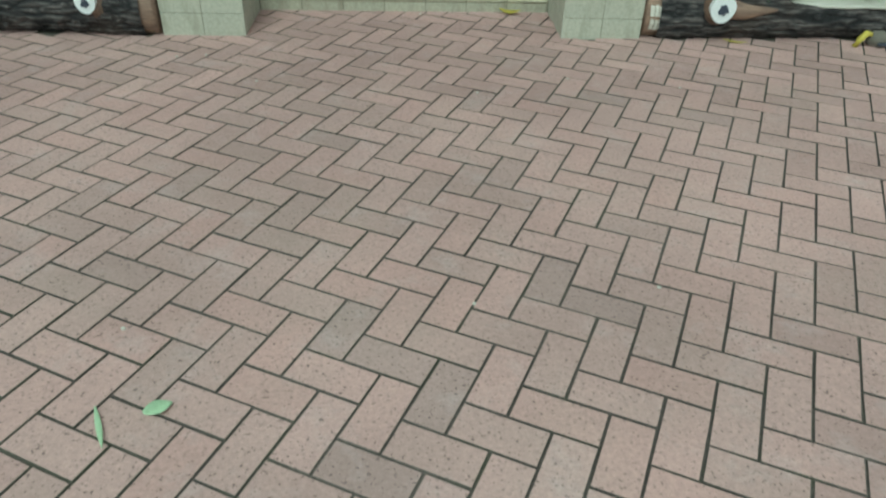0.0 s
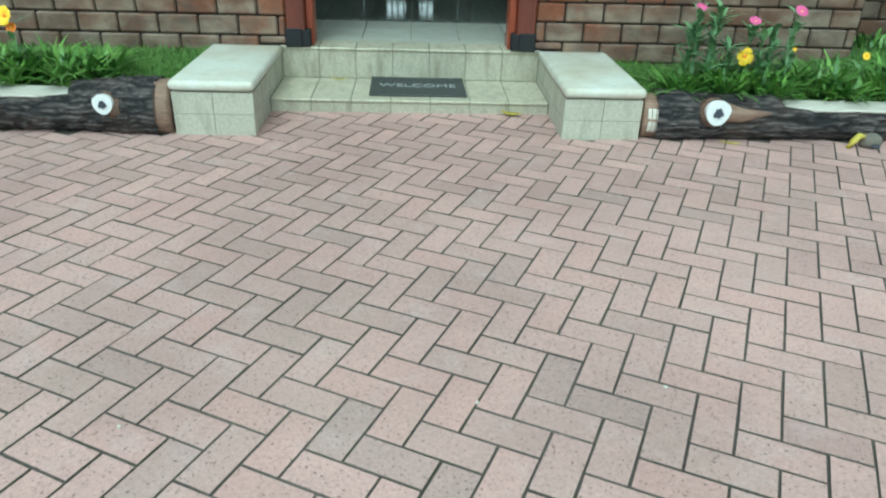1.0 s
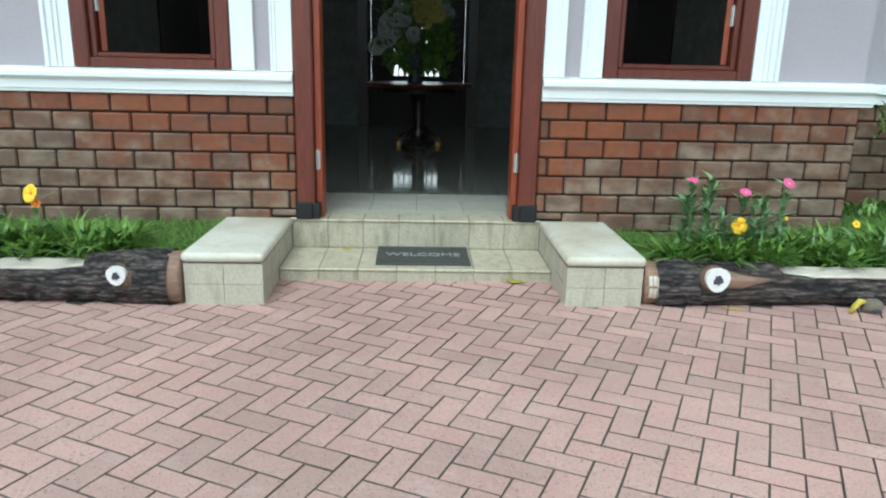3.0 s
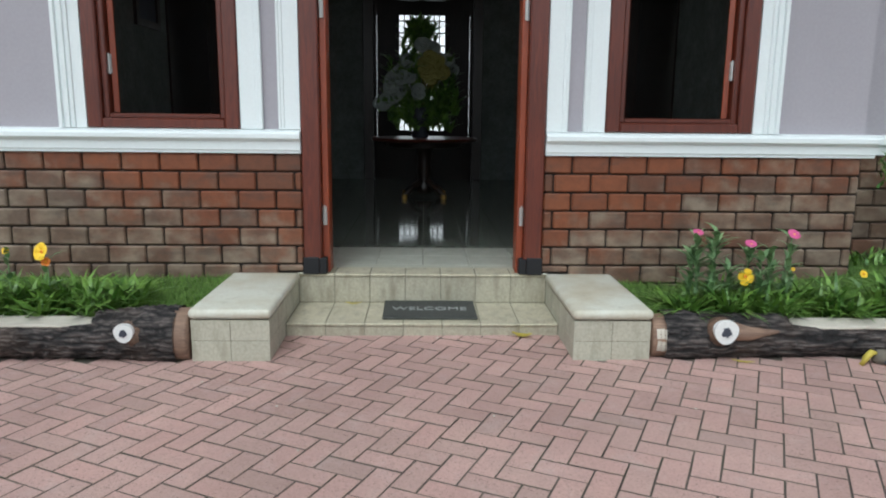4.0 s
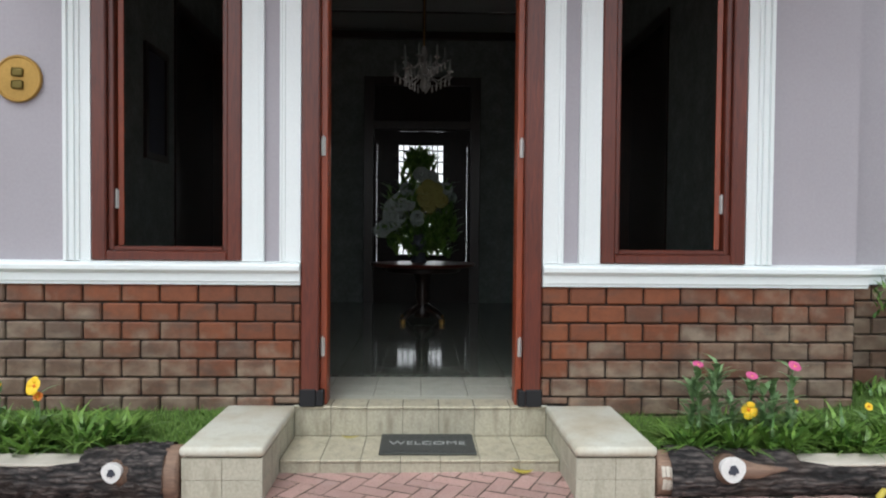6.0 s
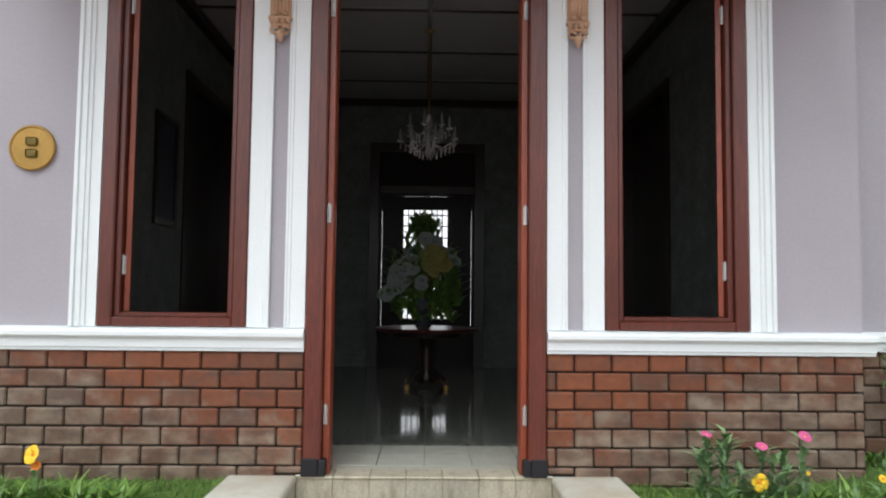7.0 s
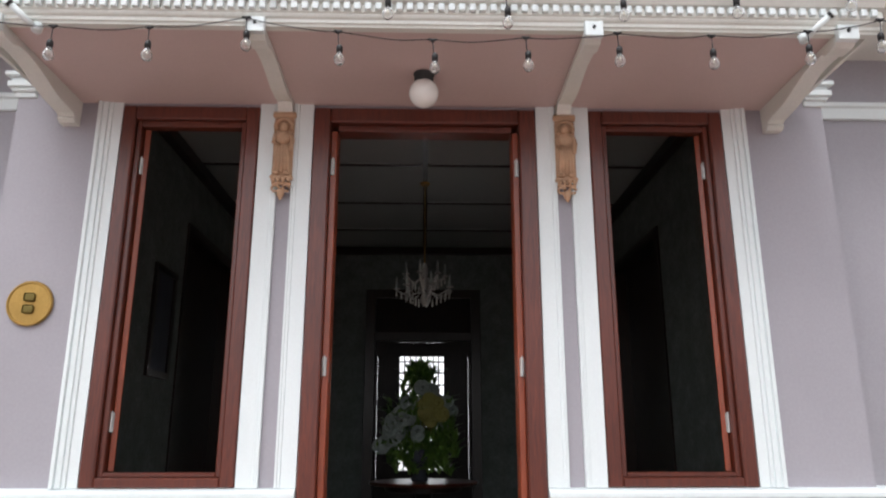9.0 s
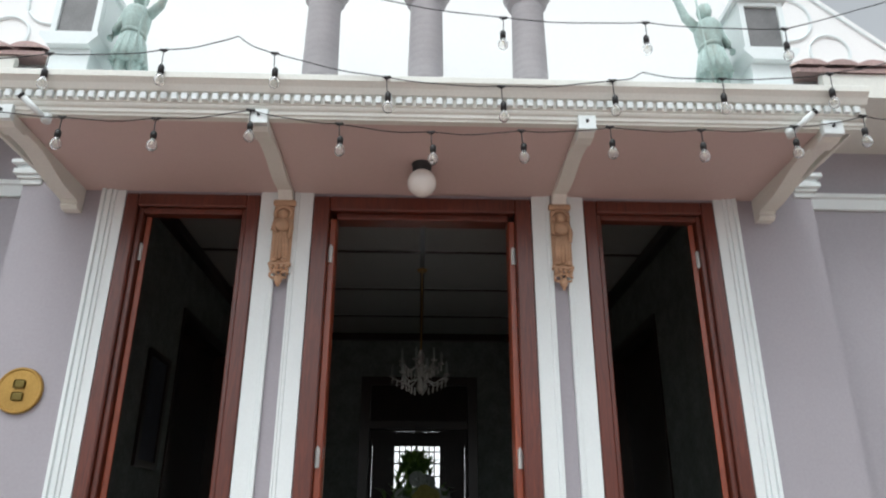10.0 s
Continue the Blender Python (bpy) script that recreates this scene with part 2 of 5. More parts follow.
RUBBER = material("black_rubber", speckled((0.008, 0.008, 0.010), 0.2, 30), 0.7)
STEEL = material("brushed_steel", speckled((0.62, 0.62, 0.60), 0.08, 40, rough=(0.3, 0.45)), 0.35, 0.7)
STEPTILE = material("step_tile", tile_look((0.53, 0.488, 0.36), 0.08, (0.25, 0.225, 0.165)), 0.5)
RISERTILE = material("riser_tile", tile_look((0.43, 0.40, 0.305), 0.10, (0.20, 0.175, 0.12)), 0.6)
PIERTILE = material("pier_tile", tile_look((0.47, 0.452, 0.36), 0.07, (0.27, 0.25, 0.185)), 0.5)
SLAB = material("pier_slab", slab_look, 0.5)
DARKCUT = material("brown_stub", wood_look((0.17, 0.10, 0.065), (0.07, 0.045, 0.032), (3, 3, 3), 0.0), 0.8)
GROUT = material("grout", speckled((0.24, 0.225, 0.17), 0.3, 40), 0.9)
# hall floor again, coloured lighter for the daylight falling in at the door
DAYLITTILE = material("daylit_landing_tile", tile_look((0.45, 0.455, 0.385), 0.05, (0.40, 0.42, 0.38)), 0.3)
DIMFLOORTILE = material("dim_floor_tile", floor_look, 0.1)
WALLPAPER = material("wallpaper", speckled((0.195, 0.225, 0.205), 0.25, 6, 5), 0.8)
CEILING = material("ceiling_board", speckled((0.42, 0.44, 0.42), 0.05, 10, 1), 0.7)
BARK = material("bark", bark_look, 0.9)
CUTWOOD = material("cut_wood", wood_look((0.34, 0.22, 0.15), (0.13, 0.08, 0.06), (0.6, 5, 5), 0.0), 0.75)
PALEWOOD = material("weathered_plank", wood_look((0.62, 0.58, 0.50), (0.45, 0.41, 0.34), (0.7, 6, 6), 0.0), 0.8)
KNOTWHITE = material("painted_knot", speckled((0.74, 0.74, 0.72), 0.12, 40), 0.6)
KNOTCORE = material("knot_core", speckled((0.05, 0.055, 0.075), 0.3, 40), 0.7)
SOIL = material("soil", speckled((0.05, 0.038, 0.028), 0.4, 20), 0.95)
TURF = material("turf", leaf_look((0.075, 0.17, 0.024), (0.17, 0.28, 0.050)), 0.7)
BOUNCEGROUND = material("bounce_ground", speckled((0.27, 0.245, 0.225), 0.25, 20, 0.8), 0.8)
LAWN = material("lawn_ground", speckled((0.07, 0.13, 0.02), 0.4, 40, 3), 0.9)
LEAF = material("strap_leaf", leaf_look((0.050, 0.135, 0.020), (0.17, 0.30, 0.052)), 0.42)
LEAF2 = material("herb_leaf", leaf_look((0.12, 0.22, 0.09), (0.20, 0.32, 0.14)), 0.5)
YELLOW = material("yellow_petal", speckled((0.85, 0.55, 0.02), 0.12, 60), 0.6)
ORANGE = material("orange_petal", speckled((0.75, 0.22, 0.02), 0.12, 60), 0.6)
PINKPETAL = material("pink_petal", speckled((0.62, 0.10, 0.27), 0.2, 60), 0.6)
BRASS = material("aged_brass", speckled((0.46, 0.28, 0.08), 0.18, 30, 4, (0.3, 0.5)), 0.4, 0.8)
BRASSDARK = material("dark_brass", speckled((0.16, 0.12, 0.03), 0.2, 30), 0.5, 0.6)
CARVED = material("carved_limewood", speckled((0.55, 0.35, 0.22), 0.18, 40, 9, bump=0.5), 0.75)
VERDIGRIS = material("verdigris", speckled((0.47, 0.60, 0.565), 0.2, 18, 6, stain=(0.28, 0.25, 0.2)), 0.7)
COLUMN = material("grey_column", speckled((0.36, 0.34, 0.35), 0.1, 30, 4), 0.7)
ROOFTILE = material("roof_tile", speckled((0.48, 0.345, 0.325), 0.2, 12, 3), 0.8)
CABLE = material("black_cable", speckled((0.015, 0.015, 0.016), 0.2, 40), 0.5)
DARKGLASS = material("lantern_panel", speckled((0.18, 0.18, 0.18), 0.25, 30, 8), 0.3)
MATRUB = material("rubber_mat", speckled((0.055, 0.058, 0.052), 0.25, 60), 0.85)
MATTEXT = material("mat_letters", speckled((0.30, 0.31, 0.30), 0.2, 60), 0.8)
STONE = material("pebble", speckled((0.16, 0.14, 0.11), 0.3, 40), 0.8)
DRYLEAF = material("dry_leaf", speckled((0.55, 0.45, 0.07), 0.2, 40), 0.6)
GREENLEAF = material("fallen_leaf", speckled((0.42, 0.56, 0.34), 0.15, 40), 0.6)


def glass_look(k):
    k.bsdf.inputs["Transmission Weight"].default_value = 1.0
    k.bsdf.inputs["IOR"].default_value = 1.45


def globe_look(k):
    k.colour((0.85, 0.84, 0.80))
    k.bsdf.inputs["Subsurface Weight"].default_value = 0.0


GLASS = material("clear_glass", glass_look, 0.02)
OPAL = material("opal_glass", globe_look, 0.2)
def crystal_look(k):
    k.colour((0.85, 0.83, 0.78))
    k.bsdf.inputs["Transmission Weight"].default_value = 0.6


CRYSTAL = material("crystal", crystal_look, 0.08)
def bulb_look(k):
    k.colour((0.9, 0.9, 0.88))
    k.bsdf.inputs["Transmission Weight"].default_value = 0.86
    k.bsdf.inputs["IOR"].default_value = 1.18


BULB = material("bulb_glass", bulb_look, 0.12)
FILAMENT = material("filament", speckled((0.7, 0.65, 0.5), 0.1, 40), 0.4)

# ---- ground ----
# unseen sheet; its grey is chosen to bounce light onto soffit and facade
bm = bmesh.new()
rows = [(-300, -0.5), (-12, -0.5), (-6, SLOPE * (-6 + 0.84) - 0.1), (-0.3, -0.1), (30, -0.1), (300, -0.1)]
lines = [[bm.verts.new((x, y, z)) for x in (-300, -20, 0, 20, 300)] for y, z in rows]
for a, b in zip(lines, lines[1:]):
    for i in range(4):
        bm.faces.new((a[i], a[i + 1], b[i + 1], b[i]))
whole("ground", bm, BOUNCEGROUND, "unseen ground sheet round the house, coloured to throw light up", "ground", "structure")

pavement = bmesh.new()
box(pavement, -8, 8, -6.5, -0.3, -0.06, 0)
for v in pavement.verts:
    v.co.z += SLOPE * (v.co.y + 0.84) + CROSS * v.co.x - 0.0055
pavement = whole("pavement", pavement, JOINT, "red clay paving in a herringbone bond", "pavement", "structure")

# ---- facade wall ----
DOOR_O, DOOR_I = 0.714, 0.562
WIN_A, WIN_B = 1.061, 1.935
END = 2.62
SILL_LO, SILL_HI = 0.97, 1.108
HEAD = 3.45
SOFFIT = 3.47

bm = bmesh.new()
for s in (-1, 1):
    for a, b in ((DOOR_O, WIN_A), (WIN_B, END)):
        box(bm, min(s * a, s * b), max(s * a, s * b), 0, 0.25, SILL_LO, HEAD)
    box(bm, min(s * WIN_A, s * WIN_B), max(s * WIN_A, s * WIN_B), 0, 0.25, SILL_LO, SILL_HI)
box(bm, -END, END, 0, 0.25, HEAD, 3.9)
wall_front = whole("wall_front", bm, LILAC, "lilac plastered front wall with door and windows", "wall", "structure", loc=(X0, 0, 0))

for s in (-1, 1):
    bm = boxes((min(s * DOOR_O, s * END), max(s * DOOR_O, s * END), 0.004, 0.25, -0.1, SILL_LO))
    side = "wall_brick_west" if s < 0 else "wall_brick_east"
    plinth = whole(side, bm, MORTAR, "red brick plinth with dark recessed joints", "brick wall", "structure", loc=(X0, 0, 0))
    if s < 0:
        plinth_west = plinth
    else:
        plinth_east = plinth

# recessed side wings
REC = 0.37
for s, nm in ((-1, "wall_wing_west"), (1, "wall_wing_east")):
    bm = bmesh.new()
    box(bm, min(s * END, s * 7), max(s * END, s * 7), REC, REC + 0.2, SILL_LO, 4.4)
    box(bm, min(s * (END - 0.2), s * END), max(s * (END - 0.2), s * END), 0.25, REC + 0.2, -0.1, 4.4)
    wing = whole(nm, bm, LILAC, "lilac plastered wall of the set-back wing", "wall", "structure", loc=(X0, 0, 0))
    bm = boxes((min(s * END, s * 7), max(s * END, s * 7), REC + 0.004, REC + 0.2, -0.1, SILL_LO))
    lower = whole(nm.replace("wall_wing", "wall_wing_brick"), bm, MORTAR, "red brick plinth of the set-back wing", "brick wall", "structure", loc=(X0, 0, 0))
    if s > 0:
        wing_east = lower
    else:
        wing_west = lower
    bm = bmesh.new()
    prism(bm, [(REC, 3.58), (REC - 0.03, 3.58), (REC - 0.03, 3.66), (REC - 0.05, 3.67), (REC - 0.05, 3.70), (REC, 3.70)], "x", s * (END + 0.01), s * 7)
    prism(bm, [(REC, SILL_LO), (REC - 0.04, SILL_LO), (REC - 0.04, 1.02), (REC - 0.06, 1.035), (REC - 0.06, 1.075), (REC, 1.095)], "x", s * (END + 0.01), s * 7)
    whole("trim", bm, WHITE, "white moulded band on the set-back wing", "moulding", "structure", loc=(X0, 0, 0))
    # eaves with a boarded underside
    bm = boxes((min(s * (END + 0.0), s * 7), max(s * (END + 0.0), s * 7), -0.35, REC + 0.2, 4.06, 4.12), (min(s * END, s * 7), max(s * END, s * 7), -0.40, -0.35, 4.04, 4.22))
    whole("eaves", bm, CREAM, "cream boarded eaves of the set-back wing", "eaves", "structure", loc=(X0, 0, 0))


def moulding(name, label, outline, a, b, mat=WHITE):
    bm = bmesh.new()
    prism(bm, outline, "x", a, b)
    return whole(name, bm, mat, label, "moulding", "structure", loc=(X0, 0, 0))


SILL = [(0.0, SILL_LO), (-0.030, SILL_LO), (-0.032, 0.985), (-0.038, 0.99), (-0.040, 1.035), (-0.046, 1.045), (-0.060, 1.050), (-0.066, 1.058), (-0.066, 1.082), (-0.058, 1.090), (-0.050, 1.095), (0.0, 1.107)]
for s in (-1, 1):
    moulding("trim", "white moulded sill band above the brick plinth", SILL, s * (DOOR_O + 0.002), s * (END + 0.06))


def casing(x0, x1, z0, z1, steps, name="trim"):
    """An upright white casing with a stepped face; steps: (share of the width, how proud)."""
    bm = bmesh.new()
    out = [(x0, 0.0)]
    for f0, f1, d in steps:
        out += [(x0 + (x1 - x0) * f0, -d), (x0 + (x1 - x0) * f1, -d)]
    out += [(x1, 0.0)]
    prism(bm, out, "z", z0, z1)
    return whole(name, bm, WHITE, "white moulded casing beside the opening", "moulding", "structure", loc=(X0, 0, 0))


OUTER = [(0.0, 0.40, 0.014), (0.42, 0.50, 0.026), (0.53, 0.58, 0.018), (0.60, 0.74, 0.032), (0.77, 0.83, 0.022), (0.86, 1.0, 0.040)]
INNER = [(0.0, 0.10, 0.030), (0.13, 0.25, 0.024), (0.28, 1.0, 0.018)]
for s in (-1, 1):
    casing(s * (WIN_B + 0.003), s * 2.085, 1.107, SOFFIT, OUTER)
    casing(s * 0.838, s * (DOOR_O + 0.003), 1.107, SOFFIT, INNER)
    casing(s * 0.930, s * (WIN_A - 0.003), 1.107, SOFFIT, INNER)


# ---- windows and door ----
def hinge(parent, x, y, z):
    bm = bmesh.new()
    tube(bm, [(x, y, z - 0.055), (x, y, z + 0.055)], 0.009, 8)
    box(bm, x - 0.012, x + 0.012, y + 0.003, y + 0.007, z - 0.055, z + 0.055)
    tube(bm, [(x, y, z + 0.055), (x, y, z + 0.064)], 0.005, 6)
    part("hinge", bm, STEEL, parent, "bright steel hinge")


def ring_frame(bm, x0, x1, z0, z1, w, y0, y1, bevel=0.006, low=None, top=None):
    box(bm, x0, x0 + w, y0, y1, z0, z1, bevel)
    box(bm, x1 - w, x1, y0, y1, z0, z1, bevel)
    box(bm, x0 + w, x1 - w, y0, y1, z0, z0 + (low or w), bevel)
    box(bm, x0 + w, x1 - w, y0, y1, z1 - (top or w), z1, bevel)


for s, nm in ((-1, "window_1"), (1, "window_2")):
    xa, xb = (WIN_A, WIN_B) if s > 0 else (-WIN_B, -WIN_A)
    w = thing(nm, (X0, 0, SILL_HI), "tall mahogany window with its casement open inwards", "window", kind="structure")
    bm = bmesh.new()
    ring_frame(bm, xa + 0.002, xb - 0.002, 0.0, HEAD - SILL_HI - 0.002, 0.085, -0.022, 0.10, 0.008, 0.055, 0.090)
    part("window_frame", bm, MAHOGANY, w)
    bm = bmesh.new()
    ring_frame(bm, xa + 0.087, xb - 0.087, 0.055, HEAD - SILL_HI - 0.092, 0.033, 0.012, 0.09, 0.005, 0.027, 0.040)
    part("rebate", bm, MAHOGANY, w)
    # casement, hinged on the outer jamb, swung into the room
    hx = s * (WIN_B - 0.128)
    leaf = new("casement", None)
    leaf.parent = w
    leaf.location = (hx, 0.055, 0.085)
    leaf.rotation_euler = (0, 0, radians(-s * 114))
    tagged(leaf, "glazed red wood casement swung open")
    lw, lh = 0.645, HEAD - SILL_HI - 0.220
    bm = bmesh.new()
    for a in ((0, 0.07, 0, lh), (lw - 0.07, lw, 0, lh)):
        box(bm, min(-s * a[0], -s * a[1]), max(-s * a[0], -s * a[1]), -0.035, 0, a[2], a[3], 0.004)
    for a in ((0, 0.08), (lh - 0.07, lh)):
        box(bm, min(-s * 0.07, -s * (lw - 0.07)), max(-s * 0.07, -s * (lw - 0.07)), -0.035, 0, a[0], a[1], 0.004)
    part("sash", bm, REDWOOD, leaf)
    bm = boxes((min(-s * 0.07, -s * (lw - 0.07)), max(-s * 0.07, -s * (lw - 0.07)), -0.020, -0.016, 0.08, lh - 0.07))
    pane = part("pane", bm, GLASS, leaf)
    pane.visible_shadow = False
    for z in (0.36, 1.95):
        hinge(w, hx + s * 0.004, 0.045, z)

door = thing("door_1", (X0, 0, FLOOR), "mahogany double front door standing wide open", "door", kind="structure")
dh = 3.444 - FLOOR
bm = bmesh.new()
for s in (-1, 1):
    a, b = DOOR_O - 0.002, DOOR_I + 0.043
    box(bm, min(s * a, s * b), max(s * a, s * b), -0.03, 0.16, 0.0, dh, 0.008)
box(bm, -DOOR_I - 0.0429, DOOR_I + 0.0429, -0.03, 0.16, dh - 0.10, dh, 0.008)
box(bm, -DOOR_I, DOOR_I, 0.02, 0.16, dh - 0.141, dh - 0.1001, 0.006)
part("door_frame", bm, MAHOGANY, door)
for s in (-1, 1):
    bm = bmesh.new()
    a, b = DOOR_I + 0.0431, DOOR_I
    box(bm, min(s * a, s * b), max(s * a, s * b), 0.02, 0.16, 0.0, dh - 0.142, 0.006)
    part("door_stop", bm, REDWOOD, door, "bright red wood inner jamb")
    bm = bmesh.new()
    a, b = DOOR_O + 0.004, DOOR_I + 0.060
    box(bm, min(s * a, s * b), max(s * a, s * b), -0.037, 0.03, 0.0, 0.105, 0.005)
    a, b = DOOR_I + 0.059, DOOR_I + 0.014
    box(bm, min(s * a, s * b), max(s * a, s * b), -0.0372, 0.10, 0.004, 0.098, 0.005)
    part("foot_cap", bm, RUBBER, door, "black cap on the foot of the jamb")
    leaf = new("leaf", None)
    leaf.parent = door
    leaf.location = (s * (DOOR_I - 0.002), 0.09, 0.01)
    leaf.rotation_euler = (0, 0, radians(-s * 97))
    tagged(leaf, "red wood door leaf folded back into the room")
    lw, lh = 0.585, dh - 0.16
    bm = bmesh.new()
    for a in ((0, 0.10, 0, lh), (lw - 0.10, lw, 0, lh), (0.1001, lw - 0.1001, 0, 0.22), (0.1001, lw - 0.1001, lh - 0.12, lh), (0.1001, lw - 0.1001, 1.0, 1.14)):
        box(bm, min(-s * a[0], -s * a[1]), max(-s * a[0], -s * a[1]), 0, 0.042, a[2], a[3], 0.004)
    for a in ((0.22, 1.0), (1.14, lh - 0.12)):
        box(bm, min(-s * 0.1, -s * (lw - 0.1)), max(-s * 0.1, -s * (lw - 0.1)), 0.012, 0.030, a[0], a[1])
    part("panelled_leaf", bm, REDWOOD, leaf)
    for z in (0.35, 1.54, 2.80):
        hinge(door, s * (DOOR_I + 0.026), 0.008, z)

# ---- canopy over the entrance ----
canopy = thing("canopy", (X0, 0, SOFFIT), "white canopy with pink underside, dentils and brackets", "canopy", kind="structure")
CX = 2.40
bm = boxes((-2.31, 2.31, -0.885, 0.0, 0.0, 0.035))
for v in bm.verts:
    v.co.z -= 0.018 * v.co.y
part("soffit", bm, PINK, canopy, "pink plastered underside")
bm = boxes((-CX, CX, -0.86, 0.0, 0.060, 0.235))
part("roof_slab", bm, WHITE, canopy)
CORNICE = [(-0.86, 0.014), (-0.905, 0.014), (-0.908, 0.026), (-0.918, 0.032), (-0.918, 0.052), (-0.928, 0.058), (-0.934, 0.070), (-0.934, 0.079), (-0.940, 0.084),
           (-0.940, 0.132), (-0.955, 0.136), (-0.966, 0.140), (-0.985, 0.170), (-1.000, 0.185), (-1.012, 0.195), (-1.012, 0.228), (-1.004, 0.236), (-0.86, 0.240)]
bm = bmesh.new()
prism(bm, CORNICE, "x", -CX - 0.06, CX + 0.06)
cornice = part("cornice", bm, CREAM, canopy, "cream moulded cornice")
for s in (-1, 1):
    bm = bmesh.new()
    prism(bm, [(s * (CX + (-(y + 0.86)) * 0.5), z) for y, z in CORNICE], "y", -0.86, 0.0)
    part("cornice_return", bm, CREAM, canopy)
tooth = bmesh.new()
box(tooth, -0.017, 0.017, -0.966, -0.941, 0.089, 0.130, 0.003)
tooth = mesh_of(tooth, "dentil", WHITE)
for i in range(88):
    d = new("dentil", tooth)
    d.parent = cornice
    d.location = (-2.40 + i * 4.80 / 87, 0, 0)


def bracket(x, wide, drop, scroll):
    """A curved bracket under the canopy, from the wall to the cornice."""
    low = -drop
    side = [(0.0, 0.0), (0.0, low), (-0.06, low), (-0.085, low + 0.02)]
    if scroll:
        side += [(-0.075, low + 0.035), (-0.105, low + 0.05), (-0.095, low + 0.068)]
    top = -0.030
    for i in range(11):
        f = i / 10
        side.append((-0.11 - 0.65 * f, low + 0.05 + (top - low - 0.05) * (f ** 0.8) - 0.016 * math.sin(f * 2 * math.pi)))
    side += [(-0.775, -0.045), (-0.79, -0.052), (-0.875, -0.052), (-0.905, -0.036), (-0.905, 0.013)]
    bm = bmesh.new()
    prism(bm, side, "x", x - wide / 2, x + wide / 2)
    b = part("bracket", bm, CREAM, canopy, "cream curved bracket")
    bm = boxes((x - wide / 2 - 0.004, x + wide / 2 + 0.004, -0.943, -0.9055, -0.036, 0.050, 0.003))
    part("end_block", bm, WHITE, b)
    bm = bmesh.new()
    tube(bm, [(x, -0.950, 0.014), (x, -0.940, 0.014)], 0.010, 8)
    part("bolt", bm, CABLE, b)


for s in (-1, 1):
    bracket(s * 0.892, 0.090, 0.075, False)
    bracket(s * 2.258, 0.105, 0.165, True)

# small white drain spouts at both ends of the cornice
for s in (-1, 1):
    bm = bmesh.new()
    tube(bm, [(X0 + s * 2.03, -0.91, 3.445), (X0 + s * 2.13, -1.00, 3.535)], 0.017, 10)
    tube(bm, [(X0 + s * 2.03, -0.90, 3.475), (X0 + s * 2.03, -0.91, 3.435)], 0.026, 10)
    ob = whole("drain_spout", bm, WHITE, "small white pipe spout under the cornice", "drain pipe", smooth=True, group="drain spouts")
    bm = bmesh.new()
    tube(bm, [(X0 + s * 2.127, -0.998, 3.532), (X0 + s * 2.137, -1.007, 3.541)], 0.019, 10)
    e = new("mouth", mesh_of(bm, "mouth", CABLE))
    e.parent = ob

# globe lamp
lamp = thing("ceiling_lamp", (0.022, -0.42, SOFFIT + 0.007), "round white glass lamp under the canopy, unlit", "lamp")
bm = bmesh.new()
lathe(bm, [(0.052, -0.055), (0.056, -0.05), (0.058, -0.012), (0.064, -0.004), (0.064, 0.0)], 20)
part("base", bm, CABLE, lamp, "dark lamp base", True)
bm = bmesh.new()
ball(bm, (0, 0, -0.125), 0.088, sub=3)
part("globe", bm, OPAL, lamp, "opal glass globe", True)

# capitals on the corners of the projecting front
for s in (-1, 1):
    bm = bmesh.new()
    for z0, z1, d in ((3.50, 3.535, 0.015), (3.535, 3.56, 0.035), (3.56, 3.60, 0.055), (3.60, 3.63, 0.040), (3.63, 3.66, 0.07)):
        box(bm, min(s * 2.50, s * (END + d)), max(s * 2.50, s * (END + d)), -d, 0.249, z0, z1, 0.004)
    whole("capital", bm, WHITE, "white moulded capital on the wall corner", "capital", loc=(X0, 0, 0), group="corner capitals")

# ---- gable above the canopy ----
bm = bmesh.new()
side = [(2.32, 3.71), (2.32, 4.24), (3.52, 4.24), (3.48, 4.56), (3.33, 4.69), (2.87, 5.11), (2.2, 5.7), (0.9, 6.3), (0.0, 6.5)]
out = side + [(-x, z) for x, z in reversed(side[:-1])]
prism(bm, out, "y", -0.12, 0.12)
gable = whole("wall_gable", bm, SKYLITWHITE, "white plastered gable above the canopy", "gable", "structure", loc=(X0, 0, 0))
for s in (-1, 1):
    bm = bmesh.new()
    tube(bm, [(s * x, -0.125, z - 0.06) for x, z in side[3:]], 0.012, 8)
    for cx, cz, r in ((2.90, 4.60, 0.145), (2.62, 4.88, 0.19)):
        tube(bm, [(s * cx + r * math.cos(a / 24 * 2 * math.pi), -0.125, cz + r * math.sin(a / 24 * 2 * math.pi)) for a in range(25)], 0.013, 6)
    e = new("scroll_moulding", mesh_of(bm, "scroll_moulding", WHITE))
    e.parent = gable
bm = boxes((-2.30, 2.30, -0.84, -0.125, 3.712, 3.80, 0.01))
whole("parapet", bm, WHITE, "white ledge on top of the canopy", "ledge", "structure", loc=(X0, 0, 0))

